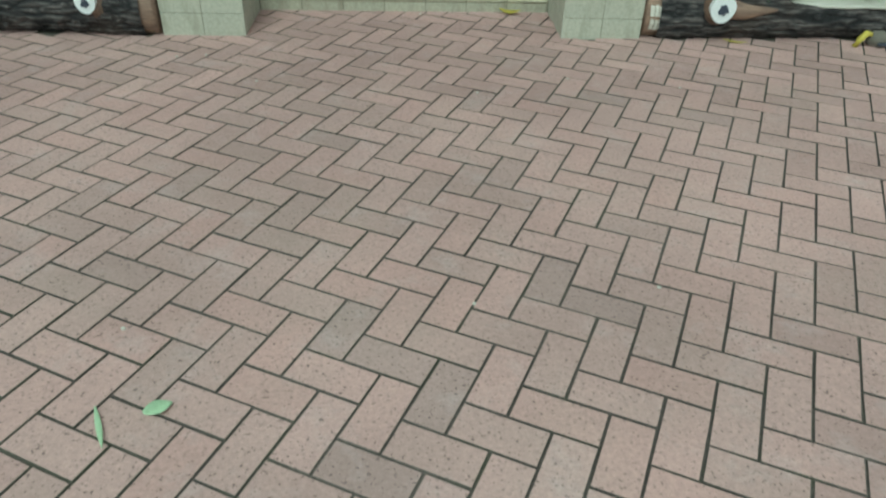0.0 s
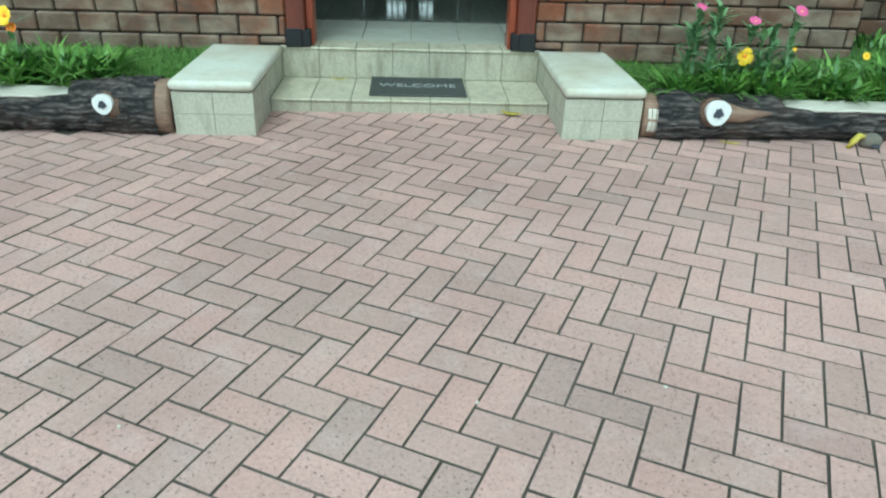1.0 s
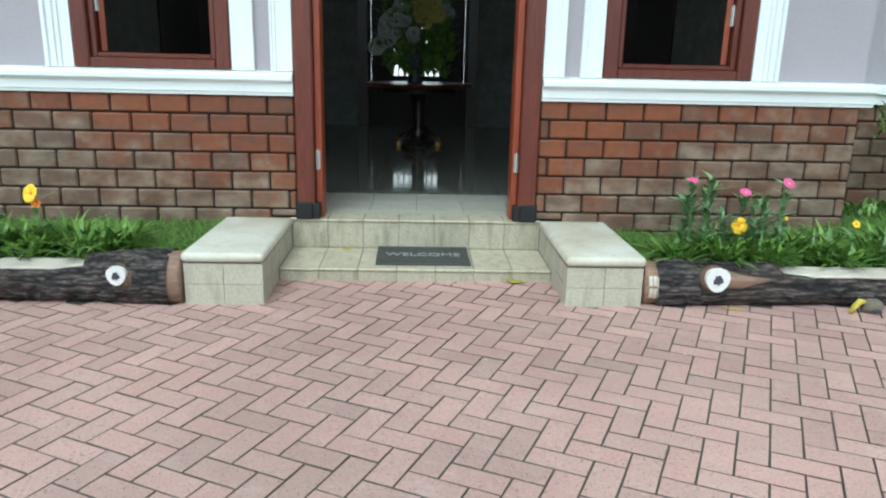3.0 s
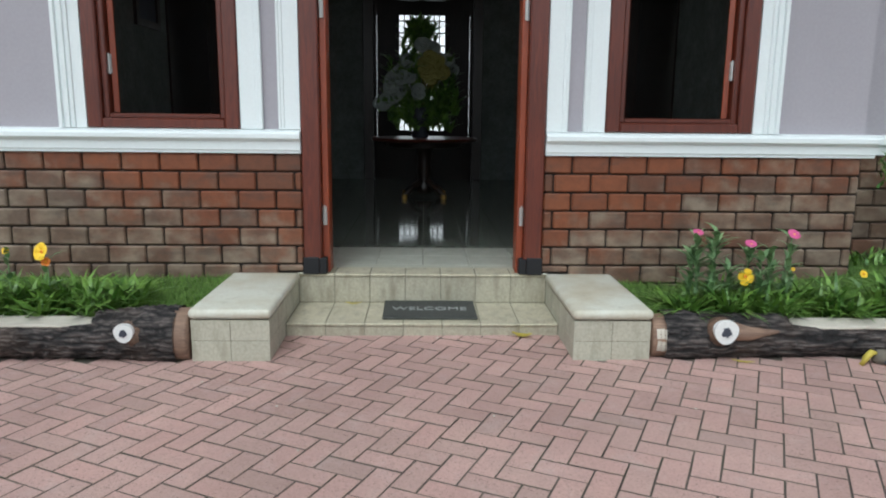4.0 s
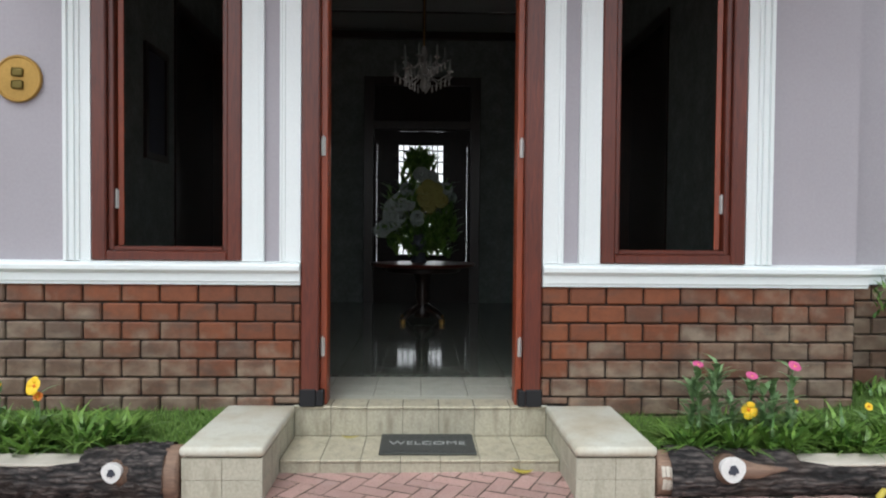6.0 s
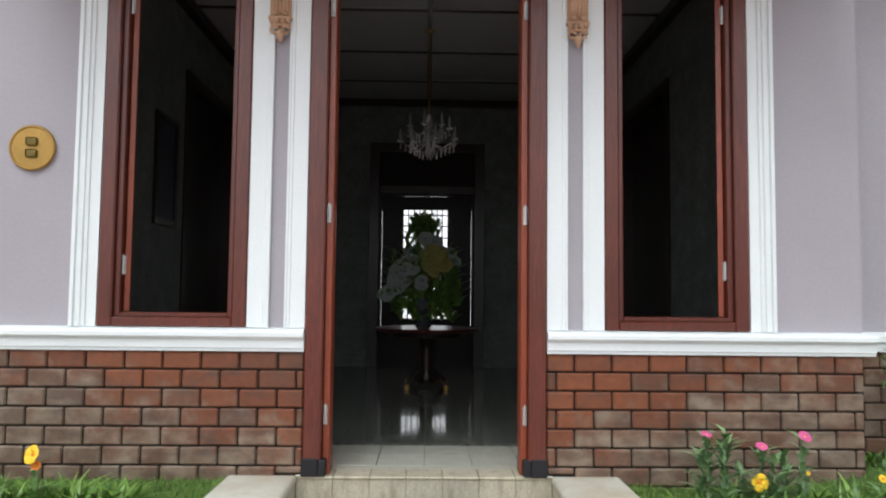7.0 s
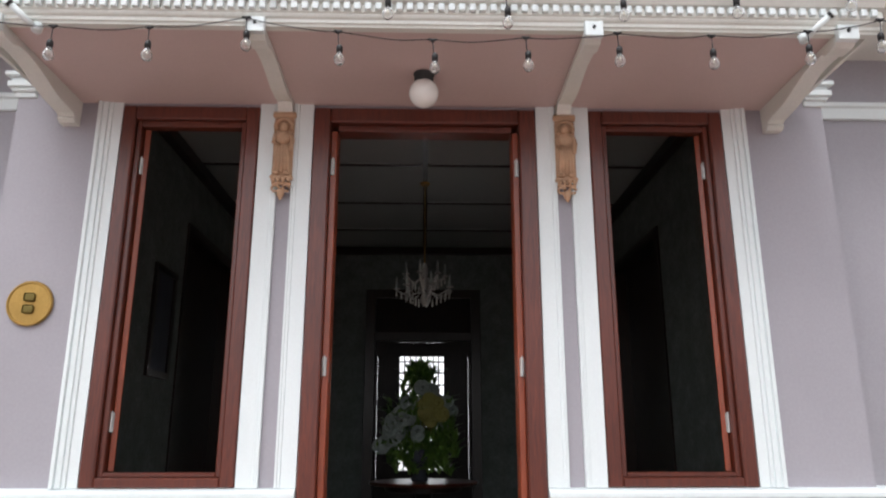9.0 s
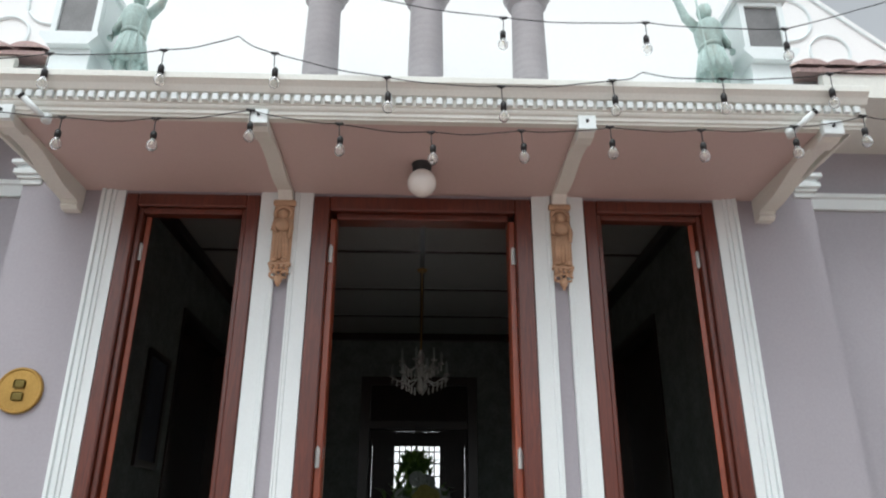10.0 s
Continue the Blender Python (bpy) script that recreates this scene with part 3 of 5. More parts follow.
for s in (-1, 0, 1):
    col = thing("roof_column", (X0 + s * 0.635 + 0.005, -0.66, 3.80), "grey column standing on the canopy ledge", "column", "columns above the entrance")
    bm = bmesh.new()
    lathe(bm, [(0.125, 0.0), (0.125, 0.05), (0.115, 0.06)], 24)
    part("base", bm, WHITE, col, "white base")
    bm = bmesh.new()
    rings = [(0.108, 0.06)]
    for i in range(11):
        z = 0.10 + i * 0.05
        rings += [(0.108 - 0.0008 * i, z), (0.107 - 0.0008 * i, z + 0.006), (0.108 - 0.0008 * i, z + 0.012)]
    rings += [(0.100, 0.66)]
    lathe(bm, rings, 24)
    part("shaft", bm, COLUMN, col, smooth=True)
    bm = bmesh.new()
    lathe(bm, [(0.100, 0.66), (0.125, 0.69), (0.13, 0.74), (0.15, 0.75), (0.15, 0.80)], 24)
    part("capital", bm, COLUMN, col)

for s in (-1, 1):
    ped = thing("roof_pedestal", (X0 + s * 2.09, -0.62, 3.695), "white pedestal with a dark framed panel", "pedestal", "pedestals above the entrance")
    bm = boxes((-0.12, 0.12, -0.12, 0.12, 0.0, 0.34, 0.004))
    part("base", bm, WHITE, ped)
    bm = bmesh.new()
    prism(bm, [(-0.12, 0.34), (-0.17, 0.40), (-0.17, 0.425), (0.17, 0.425), (0.17, 0.40), (0.12, 0.34)], "y", -0.17, 0.17)
    part("ledge", bm, WHITE, ped)
    bm = bmesh.new()
    ring_frame(bm, -0.14, 0.14, 0.426, 0.80, 0.035, -0.13, -0.09, 0.003)
    box(bm, -0.14, 0.14, -0.0899, 0.13, 0.426, 0.80)
    part("box_frame", bm, WHITE, ped)
    bm = boxes((-0.1048, 0.1048, -0.112, -0.0902, 0.462, 0.764))
    part("panel", bm, DARKGLASS, ped, "dark textured panel")
    bm = boxes((-0.17, 0.17, -0.16, 0.16, 0.801, 0.84, 0.005))
    part("cap", bm, WHITE, ped)


def statue(s):
    """A verdigris figure with one arm raised, as one plain mesh."""
    bm = bmesh.new()
    for lx in (-0.055, 0.055):
        tube(bm, [(lx, 0, 0.0), (lx * 1.05, -0.005, 0.12), (lx, -0.02, 0.22), (lx * 0.9, 0, 0.36)], [0.045, 0.04, 0.05, 0.065], 10)
        ball(bm, (lx, -0.04, 0.02), 0.04, (0.8, 1.6, 0.6))
    lathe(bm, [(0.135, 0.22), (0.142, 0.25), (0.125, 0.33), (0.10, 0.42), (0.085, 0.46), (0.10, 0.48), (0.115, 0.56), (0.12, 0.63), (0.09, 0.68), (0.04, 0.71)], 18)
    for i in range(14):
        a = 2 * math.pi * i / 14
        tube(bm, [(0.138 * math.cos(a), 0.138 * math.sin(a), 0.215), (0.10 * math.cos(a), 0.10 * math.sin(a), 0.42)], [0.024, 0.012], 5)
    tube(bm, [(0.092 * math.cos(a / 16 * 2 * math.pi), 0.092 * math.sin(a / 16 * 2 * math.pi), 0.465) for a in range(17)], 0.016, 6)
    ball(bm, (0, -0.01, 0.78), 0.062, (0.9, 1.0, 1.15))
    ball(bm, (0, 0.015, 0.80), 0.068, (1.0, 0.95, 1.05))
    tube(bm, [(-s * 0.10, 0, 0.64), (-s * 0.20, -0.02, 0.72), (-s * 0.27, -0.03, 0.90)], [0.042, 0.036, 0.03], 8)
    tube(bm, [(s * 0.10, 0, 0.63), (s * 0.17, 0.01, 0.50), (s * 0.17, -0.05, 0.40)], [0.042, 0.034, 0.028], 8)
    tube(bm, [(-s * 0.085, -0.13, 0.02), (-s * 0.14, -0.12, 0.95)], 0.009, 6)
    tube(bm, [(-0.02, 0.09, 0.66), (s * 0.10, 0.12, 0.40), (s * 0.15, 0.10, 0.12)], [0.05, 0.07, 0.05], 8)
    for v in bm.verts:
        v.co = Vector((v.co.x * 0.69, v.co.y * 0.8, v.co.z * 0.86))
    return whole("statue", bm, VERDIGRIS, "green weathered garden statue with a raised arm", "statue", smooth=True, loc=(X0 + s * 1.775, -0.66, 3.80), group="statues above the entrance")


statue(-1)
statue(1)


def tile_roof(s):
    roof = thing("tiled_roof", (X0 + s * 2.45, 0.0, 4.22), "dull red clay tile roof behind the gable", "roof", "side roofs")
    bm = bmesh.new()
    prism(bm, [(-0.42, 0.0), (-0.42, 0.03), (3.0, 1.6), (3.0, 1.5)], "x", min(0, s * 4.5), max(0, s * 4.5))
    part("roof_sheet", bm, ROOFTILE, roof)
    bm = bmesh.new()
    for j in range(3):
        y0 = -0.44 + 0.24 * j
        z0 = 0.045 + 0.11 * j
        for i in range(20):
            x = s * (0.1 + 0.21 * i)
            arc = [(x + 0.1 * math.cos(math.pi * q / 6), 0.045 * math.sin(math.pi * q / 6)) for q in range(7)]
            a = [bm.verts.new((ax, y0, z0 + az)) for ax, az in arc]
            b = [bm.verts.new((ax, y0 + 0.27, z0 + 0.125 + az)) for ax, az in arc]
            for q in range(6):
                bm.faces.new((a[q], b[q], b[q + 1], a[q + 1]))
            bm.faces.new(a)
    part("tile_courses", bm, ROOFTILE, roof, "rows of rounded clay tiles")


tile_roof(-1)
tile_roof(1)


# ---- festoon lights ----
def festoon(knots, drop, label, y):
    """A cable through knots (x, z, whether a bulb hangs there)."""
    f = thing("string_lights", (knots[0][0], y, knots[0][1]), label, "string lights", "festoon strings")
    o = Vector((knots[0][0], y, knots[0][1]))
    pts = []
    for (xa, za, _), (xb, zb, _) in zip(knots, knots[1:]):
        for i in range(6):
            u = i / 6
            pts.append(Vector((xa + (xb - xa) * u, y, za + (zb - za) * u - 0.018 * math.sin(math.pi * u) + 0.003 * math.sin(17 * xa + 9 * u))) - o)
    pts.append(Vector((knots[-1][0], y, knots[-1][1])) - o)
    bm = bmesh.new()
    tube(bm, pts, 0.0032, 5)
    part("cable", bm, CABLE, f, "thin black cable")
    for n, (x, z, hung) in enumerate(knots):
        if not hung:
            continue
        lean = 0.012 * math.sin(5.3 * n + x)
        p = Vector((x, y, z)) - o
        bm = bmesh.new()
        tube(bm, [(-0.022, 0, 0.004), (0, 0, -0.004), (0.022, 0, 0.004)], [0.006, 0.011, 0.006], 8)
        tube(bm, [(0, 0, 0), (0.3 * lean, 0, -drop * 0.45), (lean, 0, -drop * 0.55)], 0.003, 5)
        tube(bm, [(lean, 0, -drop * 0.52), (lean, 0, -drop * 0.60), (lean, 0, -drop * 0.80)], [0.010, 0.017, 0.016], 12)
        sock = part("socket", bm, CABLE, f, "black lamp socket", True, p)
        bm = bmesh.new()
        lathe(bm, [(0.010, 0.0), (0.013, -0.010), (0.024, -0.026), (0.0285, -0.042), (0.026, -0.058), (0.016, -0.070), (0.004, -0.074)], 16, (lean, 0, -drop * 0.80))
        part("bulb", bm, BULB, sock, "clear glass bulb", True)
        bm = bmesh.new()
        tube(bm, [(lean, 0, -drop * 0.80), (lean - 0.006, 0, -drop * 0.80 - 0.035), (lean + 0.006, 0, -drop * 0.80 - 0.04), (lean, 0, -drop * 0.80 - 0.005)], 0.002, 4)
        part("filament", bm, FILAMENT, sock)


UPPER = [(-2.75, 3.72, False), (-1.995, 3.788, True), (-1.39, 3.826, True), (-0.996, 3.927, False), (-0.79, 3.822, True), (-0.175, 3.682, True), (0.446, 3.639, True),
         (1.056, 3.692, True), (1.227, 3.747, False), (1.668, 3.718, True), (2.279, 3.767, True), (2.85, 3.93, False)]
festoon(UPPER, 0.185, "black festoon cable with clear bulbs before the cornice", -1.025)
LOWER = [(-2.4, 3.50, False), (-1.892, 3.438, True), (-1.40, 3.440, True), (-0.905, 3.505, True), (-0.425, 3.430, True), (0.068, 3.388, True), (0.556, 3.408, True),
         (1.04, 3.442, True), (1.54, 3.434, True), (2.06, 3.468, True), (2.46, 3.545, True), (2.9, 3.52, False)]
festoon(LOWER, 0.150, "black festoon cable with clear bulbs under the cornice", -0.952)
HIGH = [(-0.4, 4.25, False), (0.47, 4.10, True), (1.28, 4.09, True), (2.08, 4.07, True), (3.0, 4.4, False)]
festoon(HIGH, 0.175, "black festoon cable with clear bulbs over the canopy", -1.02)

# ---- house plaque and carved figures ----
plaque = thing("house_plaque", (-2.318, -0.006, 2.156), "round brass house plaque with raised rim", "plaque")
bm = bmesh.new()
lathe(bm, [(0.137, 0.0), (0.137, 0.012), (0.131, 0.020), (0.124, 0.020), (0.119, 0.014), (0.0, 0.014)][:-1], 48)
for v in bm.verts:
    v.co = Vector((v.co.x, -v.co.z, v.co.y))
bmesh.ops.recalc_face_normals(bm, faces=bm.faces[:])
part("disc", bm, BRASS, plaque)
for z0, z1 in ((0.010, 0.062), (-0.062, -0.010)):
    bm = boxes((-0.033, 0.033, -0.024, -0.0141, z0, z1, 0.012, 3))
    part("raised_bar", bm, BRASSDARK, plaque, "dark raised bar")


def carved_console(s):
    """A carved wooden ornament: pedestal, draped figure and pendant, one mesh."""
    bm = bmesh.new()
    box(bm, -0.072, 0.072, -0.035, 0.0, 0.535, 0.575, 0.008)
    box(bm, -0.064, 0.064, -0.022, 0.0, 0.12, 0.535, 0.01)
    tube(bm, [(0.052 * math.cos(a), -0.028, 0.475 + 0.05 * math.sin(a)) for a in [radians(20 * i - 30) for i in range(13)]], 0.013, 6)
    ball(bm, (0.0, -0.036, 0.470), 0.031, (0.9, 0.8, 1.15))
    ball(bm, (0.0, -0.034, 0.395), 0.05, (1.0, 0.55, 1.0))
    tube(bm, [(-0.047, -0.032, 0.42), (-0.058, -0.04, 0.36), (-0.02, -0.055, 0.335)], [0.016, 0.014, 0.011], 6)
    tube(bm, [(0.047, -0.032, 0.42), (0.060, -0.038, 0.37), (0.052, -0.045, 0.30)], [0.016, 0.014, 0.011], 6)
    for dx in (-0.038, -0.02, 0.0, 0.02, 0.038):
        tube(bm, [(dx * 0.7, -0.038, 0.345), (dx * 1.05, -0.036, 0.26), (dx * 1.1, -0.03, 0.165)], [0.012, 0.014, 0.012], 6)
    for dx in (-0.03, 0.03):
        ball(bm, (dx, -0.036, 0.158), 0.02, (1, 0.9, 0.7))
    box(bm, -0.070, 0.070, -0.040, 0.0, 0.120, 0.142, 0.006)
    for dx in (-0.048, -0.016, 0.016, 0.048):
        ball(bm, (dx, -0.036, 0.110), 0.015)
    box(bm, -0.060, 0.060, -0.030, 0.0, 0.085, 0.102, 0.005)
    for dx in (-0.034, 0.034):
        tube(bm, [(dx + 0.022 * math.cos(a), -0.020, 0.062 + 0.02 * math.sin(a)) for a in [radians(40 * i) for i in range(9)]], 0.009, 6)
    ball(bm, (0, -0.02, 0.030), 0.028, (0.9, 0.8, 1.2))
    ball(bm, (0, -0.018, -0.002), 0.012, (1, 1, 1.3))
    return whole("carved_ornament", bm, CARVED, "carved pale wooden ornament under the bracket", "wood carving", smooth=True, loc=(X0 + s * 0.895, -0.030, 2.822), group="carved ornaments")


carved_console(-1)
carved_console(1)

# ---- steps and tiled piers ----
steps = thing("steps", (X0, 0, 0), "two low tiled entrance steps, pale and stained", "steps", kind="structure")
LOWZ = 0.072
bm = boxes((-0.752, 0.752, -0.4485, -0.013, -0.08, LOWZ - 0.003), (-0.752, 0.752, -0.0095, 0.17, -0.08, FLOOR - 0.0032), (-0.752, 0.752, 0.17, 0.30, -0.08, FLOOR - 0.013))
part("core", bm, GROUT, steps)


def tile_mesh(name, w, d, h, mat, bevel=0.003):
    bm = bmesh.new()
    box(bm, 0, w, 0, d, 0, h, bevel)
    return mesh_of(bm, name, mat)


def put_tile(me, parent, loc, rot=(0, 0, 0), name="tile"):
    t = new(name, me)
    t.parent = parent
    t.location = loc
    t.rotation_euler = rot
    return t


TW = 0.2135
tread = tile_mesh("tread_tile", TW - 0.003, 0.4475, 0.014, STEPTILE, 0.004)
riser = tile_mesh("riser_tile", TW - 0.003, 0.012, LOWZ + 0.026, RISERTILE)
riser2 = tile_mesh("riser_tile", TW - 0.003, 0.012, FLOOR - LOWZ - 0.015, RISERTILE)
nose = tile_mesh("nosing_tile", TW - 0.003, 0.20, 0.015, STEPTILE, 0.005)
for i in range(7):
    x = -0.747 + i * TW
    put_tile(tread, steps, (x, -0.460, LOWZ - 0.014))
    put_tile(riser, steps, (x, -0.4515, -0.042))
    put_tile(riser2, steps, (x, -0.0125, LOWZ + 0.001))
    put_tile(nose, steps, (x, -0.022, FLOOR - 0.0148))

PZ = 0.262
for s in (-1, 1):
    xa, xb = (0.752, 1.136) if s > 0 else (-1.136, -0.752)
    pier = thing("step_pier", (X0, -0.43, 0), "low tiled side block of the steps with a stone top", "step pier", "side blocks of the steps")
    bm = boxes((xa + 0.01, xb - 0.01, -0.417, 0.425, -0.08, 0.196), (xa + 0.02, xb - 0.02, -0.395, 0.42, 0.196, PZ - 0.03))
    part("core", bm, GROUT, pier)
    bm = bmesh.new()
    box(bm, xa - 0.010, xb + 0.010, -0.435, 0.428, PZ - 0.050, PZ, 0.022, 4)
    for v in bm.verts:
        v.co.z += -0.008 * (v.co.y + 0.43)
    inner = s * (0.733)
    box(bm, inner - 0.020, inner + 0.020, 0.396, 0.4265, FLOOR + 0.002, PZ - 0.006, 0.004)
    part("top_slab", bm, SLAB, pier, "worn cream stone slab with rounded edge", True)
    hw = (xb - xa) / 2
    hi, lo = 0.118, 0.128
    for row, (z0, h) in enumerate(((-0.03, lo), (-0.03 + lo + 0.0025, hi - 0.014))):
        me = tile_mesh("face_tile", hw - 0.0015, 0.012, h, PIERTILE, 0.0015)
        put_tile(me, pier, (xa, -0.420, z0), name="tile")
        put_tile(me, pier, (xa + hw + 0.0015, -0.420, z0), name="tile")
        me2 = tile_mesh("side_tile", 0.2055, 0.012, h, PIERTILE, 0.0015)
        for side_x, turn in ((xa, 1), (xb, -1)):
            for i in range(4):
                if turn > 0:
                    put_tile(me2, pier, (side_x, -0.408 + (i + 1) * 0.208, z0), (0, 0, radians(-90)))
                else:
                    put_tile(me2, pier, (side_x, -0.408 + i * 0.208, z0), (0, 0, radians(90)))

# doormat
mat_ob = thing("doormat", (0.068, -0.20, LOWZ), "dark grey rubber doormat with pale raised lettering", "doormat")
bm = bmesh.new()
box(bm, -0.268, 0.268, -0.19, 0.185, 0.002, 0.014, 0.005, 2)
for v in bm.verts:
    v.co.x += 0.004 * math.sin(v.co.y * 20)
part("mat", bm, MATRUB, mat_ob)
for i in range(11):
    for y0, y1 in ((-0.165, -0.12), (0.10, 0.15)):
        bm = boxes((-0.245 + i * 0.0455, -0.215 + i * 0.0455, y0, y1, 0.0141, 0.017, 0.002))
        part("rib", bm, MATRUB, mat_ob)
word = bpy.data.curves.new("welcome", "FONT")
word.body = "WELCOME"
word.size, word.extrude, word.align_x, word.align_y = 0.090, 0.0015, "CENTER", "CENTER"
word.materials.append(MATTEXT)
word_ob = new("lettering_shape", word)
dg = bpy.context.evaluated_depsgraph_get()
me = bpy.data.meshes.new_from_object(word_ob.evaluated_get(dg))
bpy.data.objects.remove(word_ob)
letters = new("lettering", me)
letters.parent = mat_ob
letters.location = (0.0, -0.005, 0.0155)
tagged(letters, "pale raised lettering")

# ---- garden beds ----
def bed_height(x, y):
    side = 1 if x > 0 else -1
    back = 0.225 if side < 0 else 0.19 + 0.11 * max(0.0, (x - 1.9)) ** 1.3
    front = 0.145
    f = min(1.0, max(0.0, (y + 0.72) / 0.72))
    return front + (back - front) * f + 0.012 * noise.noise(Vector((x * 3, y * 3, 0)))


for s, nm in ((-1, "garden_bed_west"), (1, "garden_bed_east")):
    bm = bmesh.new()
    nx, ny = 44, 12
    grid = []
    for i in range(nx + 1):
        x = X0 + s * (1.125 + i * 3.4 / nx)
        grid.append([bm.verts.new((x, -0.78 + (0.78 + (REC if abs(x - X0) > END else 0)) * j / ny, bed_height(x, -0.78 + 0.78 * j / ny))) for j in range(ny + 1)])
    for i in range(nx):
        for j in range(ny):
            q = (grid[i][j], grid[i + 1][j], grid[i + 1][j + 1], grid[i][j + 1])
            bm.faces.new(q if s > 0 else q[::-1])
    whole(nm, bm, LAWN, "grassy planting bed between log edging and wall", "garden bed", "structure", smooth=True)

rng = random.Random(7)


def blade(bm, p, h, w, lean, turn, bend=0.5, seg=3):
    side = Vector((math.cos(turn), math.sin(turn), 0))
    out = Vector((-math.sin(turn), math.cos(turn), 0))
    last = None
    for k in range(seg + 1):
        u = k / seg
        c = Vector(p) + Vector((0, 0, h * (u - 0.5 * bend * u * u * lean))) + out * (lean * h * (u ** 1.6))
        ww = w * (1 - u ** 2.2) * (0.6 + 0.8 * u * (1 - u) * 2) + 0.0004
        row = (bm.verts.new(c - side * ww / 2), bm.verts.new(c + side * ww / 2))
        if last:
            bm.faces.new((last[0], last[1], row[1], row[0]))
        last = row


for s in (-1, 1):
    bm = bmesh.new()
    for i in range(9000):
        x = X0 + s * (1.15 + 3.0 * rng.random() ** 1.25)
        y = -0.72 + 0.71 * rng.random() + (REC if abs(x - X0) > END and rng.random() < 0.4 else 0)
        blade(bm, (x, y, bed_height(x, min(y, 0)) - 0.005), rng.uniform(0.02, 0.055), 0.004, rng.uniform(0.2, 0.8), rng.uniform(0, 6.28), seg=2)
    whole("grass", bm, TURF, "short green lawn grass in the bed", "grass", "stuff")


def strap_plant(x, y, size, n):
    bm = bmesh.new()
    for i in range(n):
        a = rng.uniform(0, 6.28)
        r = rng.uniform(0, 0.035)
        blade(bm, (r * math.cos(a), r * math.sin(a), -0.01), size * rng.uniform(0.6, 1.1), rng.uniform(0.018, 0.034), rng.uniform(0.45, 1.3), a - math.pi / 2 + rng.uniform(-0.5, 0.5), 1.0, 5)
    return whole("strap_leaf_plant", bm, LEAF, "clump of glossy green strap leaves", "plant", loc=(x, y, bed_height(x, y)), group="leafy border plants")


for i in range(62):
    strap_plant(X0 - rng.uniform(1.48, 3.0), rng.uniform(-0.68, -0.42), rng.uniform(0.17, 0.29), rng.randint(18, 28))
for i in range(72):
    strap_plant(X0 + rng.uniform(1.32, 3.1), rng.uniform(-0.68, -0.36), rng.uniform(0.17, 0.29), rng.randint(18, 28))


def bloom(bm, centre, r, n, cup, face):
    """Broad petals round a centre, facing the way face."""
    c = Vector(centre)
    f = Vector(face).normalized()
    u = f.cross(Vector((0, 0, 1))).normalized()
    w = u.cross(f)
    for i in range(n):
        a = 2 * math.pi * i / n + 0.3
        d = u * math.cos(a) + w * math.sin(a)
        e = f.cross(d)
        rows = []
        for t, wd in ((0.08, 0.18), (0.45, 0.5), (0.8, 0.52), (1.0, 0.2)):
            p = c + d * r * t + f * (cup * r * math.sin(t * 2.2))
            rows.append((bm.verts.new(p - e * r * wd), bm.verts.new(p + f * r * 0.07), bm.verts.new(p + e * r * wd)))
        for p, q in zip(rows, rows[1:]):
            bm.faces.new((p[0], p[1], q[1], q[0]))
            bm.faces.new((p[1], p[2], q[2], q[1]))


def flower(name, x, y, top, r, mat, petals, label, leafy=0, face=(0, -1, 0.5), lean=0.0):
    z0 = bed_height(x, y)
    f = thing(name, (x, y, z0), label, "flower", "bed flowers")
    h = top - z0
    bm = bmesh.new()
    tube(bm, [(0, 0, -0.02), (lean * 0.3, 0.0, h * 0.5), (lean, 0, h - 0.01)], [0.005, 0.004, 0.003], 6)
    part("stem", bm, LEAF2, f)
    if leafy:
        bm = bmesh.new()
        for i in range(leafy):
            u = rng.uniform(0.15, 0.95)
            a = rng.uniform(0, 6.28)
            blade(bm, (lean * u, 0, h * u), rng.uniform(0.07, 0.12), rng.uniform(0.026, 0.042), rng.uniform(0.7, 1.4), a, 0.8, 3)
        part("leaves", bm, LEAF2, f)
    if r:
        bm = bmesh.new()
        bloom(bm, (lean, -0.01, h), r, petals, 0.35, face)
        if petals > 8:
            bloom(bm, (lean, -0.014, h + 0.002), r * 0.65, petals - 3, 0.5, face)
        part("petals", bm, mat, f)
        bm = bmesh.new()
        ball(bm, (lean, -0.018, h + 0.004), r * 0.22, sub=1)
        part("flower_centre", bm, ORANGE if mat is YELLOW else YELLOW, f)


flower("yellow_flower", -1.982, -0.47, 0.466, 0.050, YELLOW, 5, "yellow canna bloom on a tall stem", 6, (-0.4, -0.85, 0.35))
flower("orange_flower", -1.967, -0.47, 0.411, 0.026, ORANGE, 5, "wilting orange bloom below the yellow one", 0)
flower("yellow_flower", 1.771, -0.50, 0.355, 0.047, YELLOW, 4, "open yellow bloom among green leaves", 10, (0.1, -1, 0.1))
flower("pink_flower", 1.525, -0.48, 0.590, 0.028, PINKPETAL, 12, "pink zinnia on a leafy stem", 26, (0, -0.5, 1), -0.02)
flower("pink_flower", 1.811, -0.45, 0.523, 0.031, PINKPETAL, 12, "pink zinnia on a leafy stem", 20, (0, -0.6, 1))
flower("pink_flower", 2.006, -0.48, 0.582, 0.034, PINKPETAL, 12, "bright pink zinnia on a tall leafy stem", 22, (0.1, -0.7, 0.8), 0.02)
flower("pink_flower", 1.62, -0.46, 0.620, 0.0, PINKPETAL, 12, "leafy zinnia stem in bud", 30)
for fx, fy, ft in ((1.50, -0.44, 0.50), (1.585, -0.52, 0.56), (1.69, -0.48, 0.42), (1.86, -0.50, 0.46), (1.93, -0.46, 0.50)):
    flower("pink_flower", fx, fy, ft, 0.0, PINKPETAL, 12, "leafy zinnia stem in bud", 32)
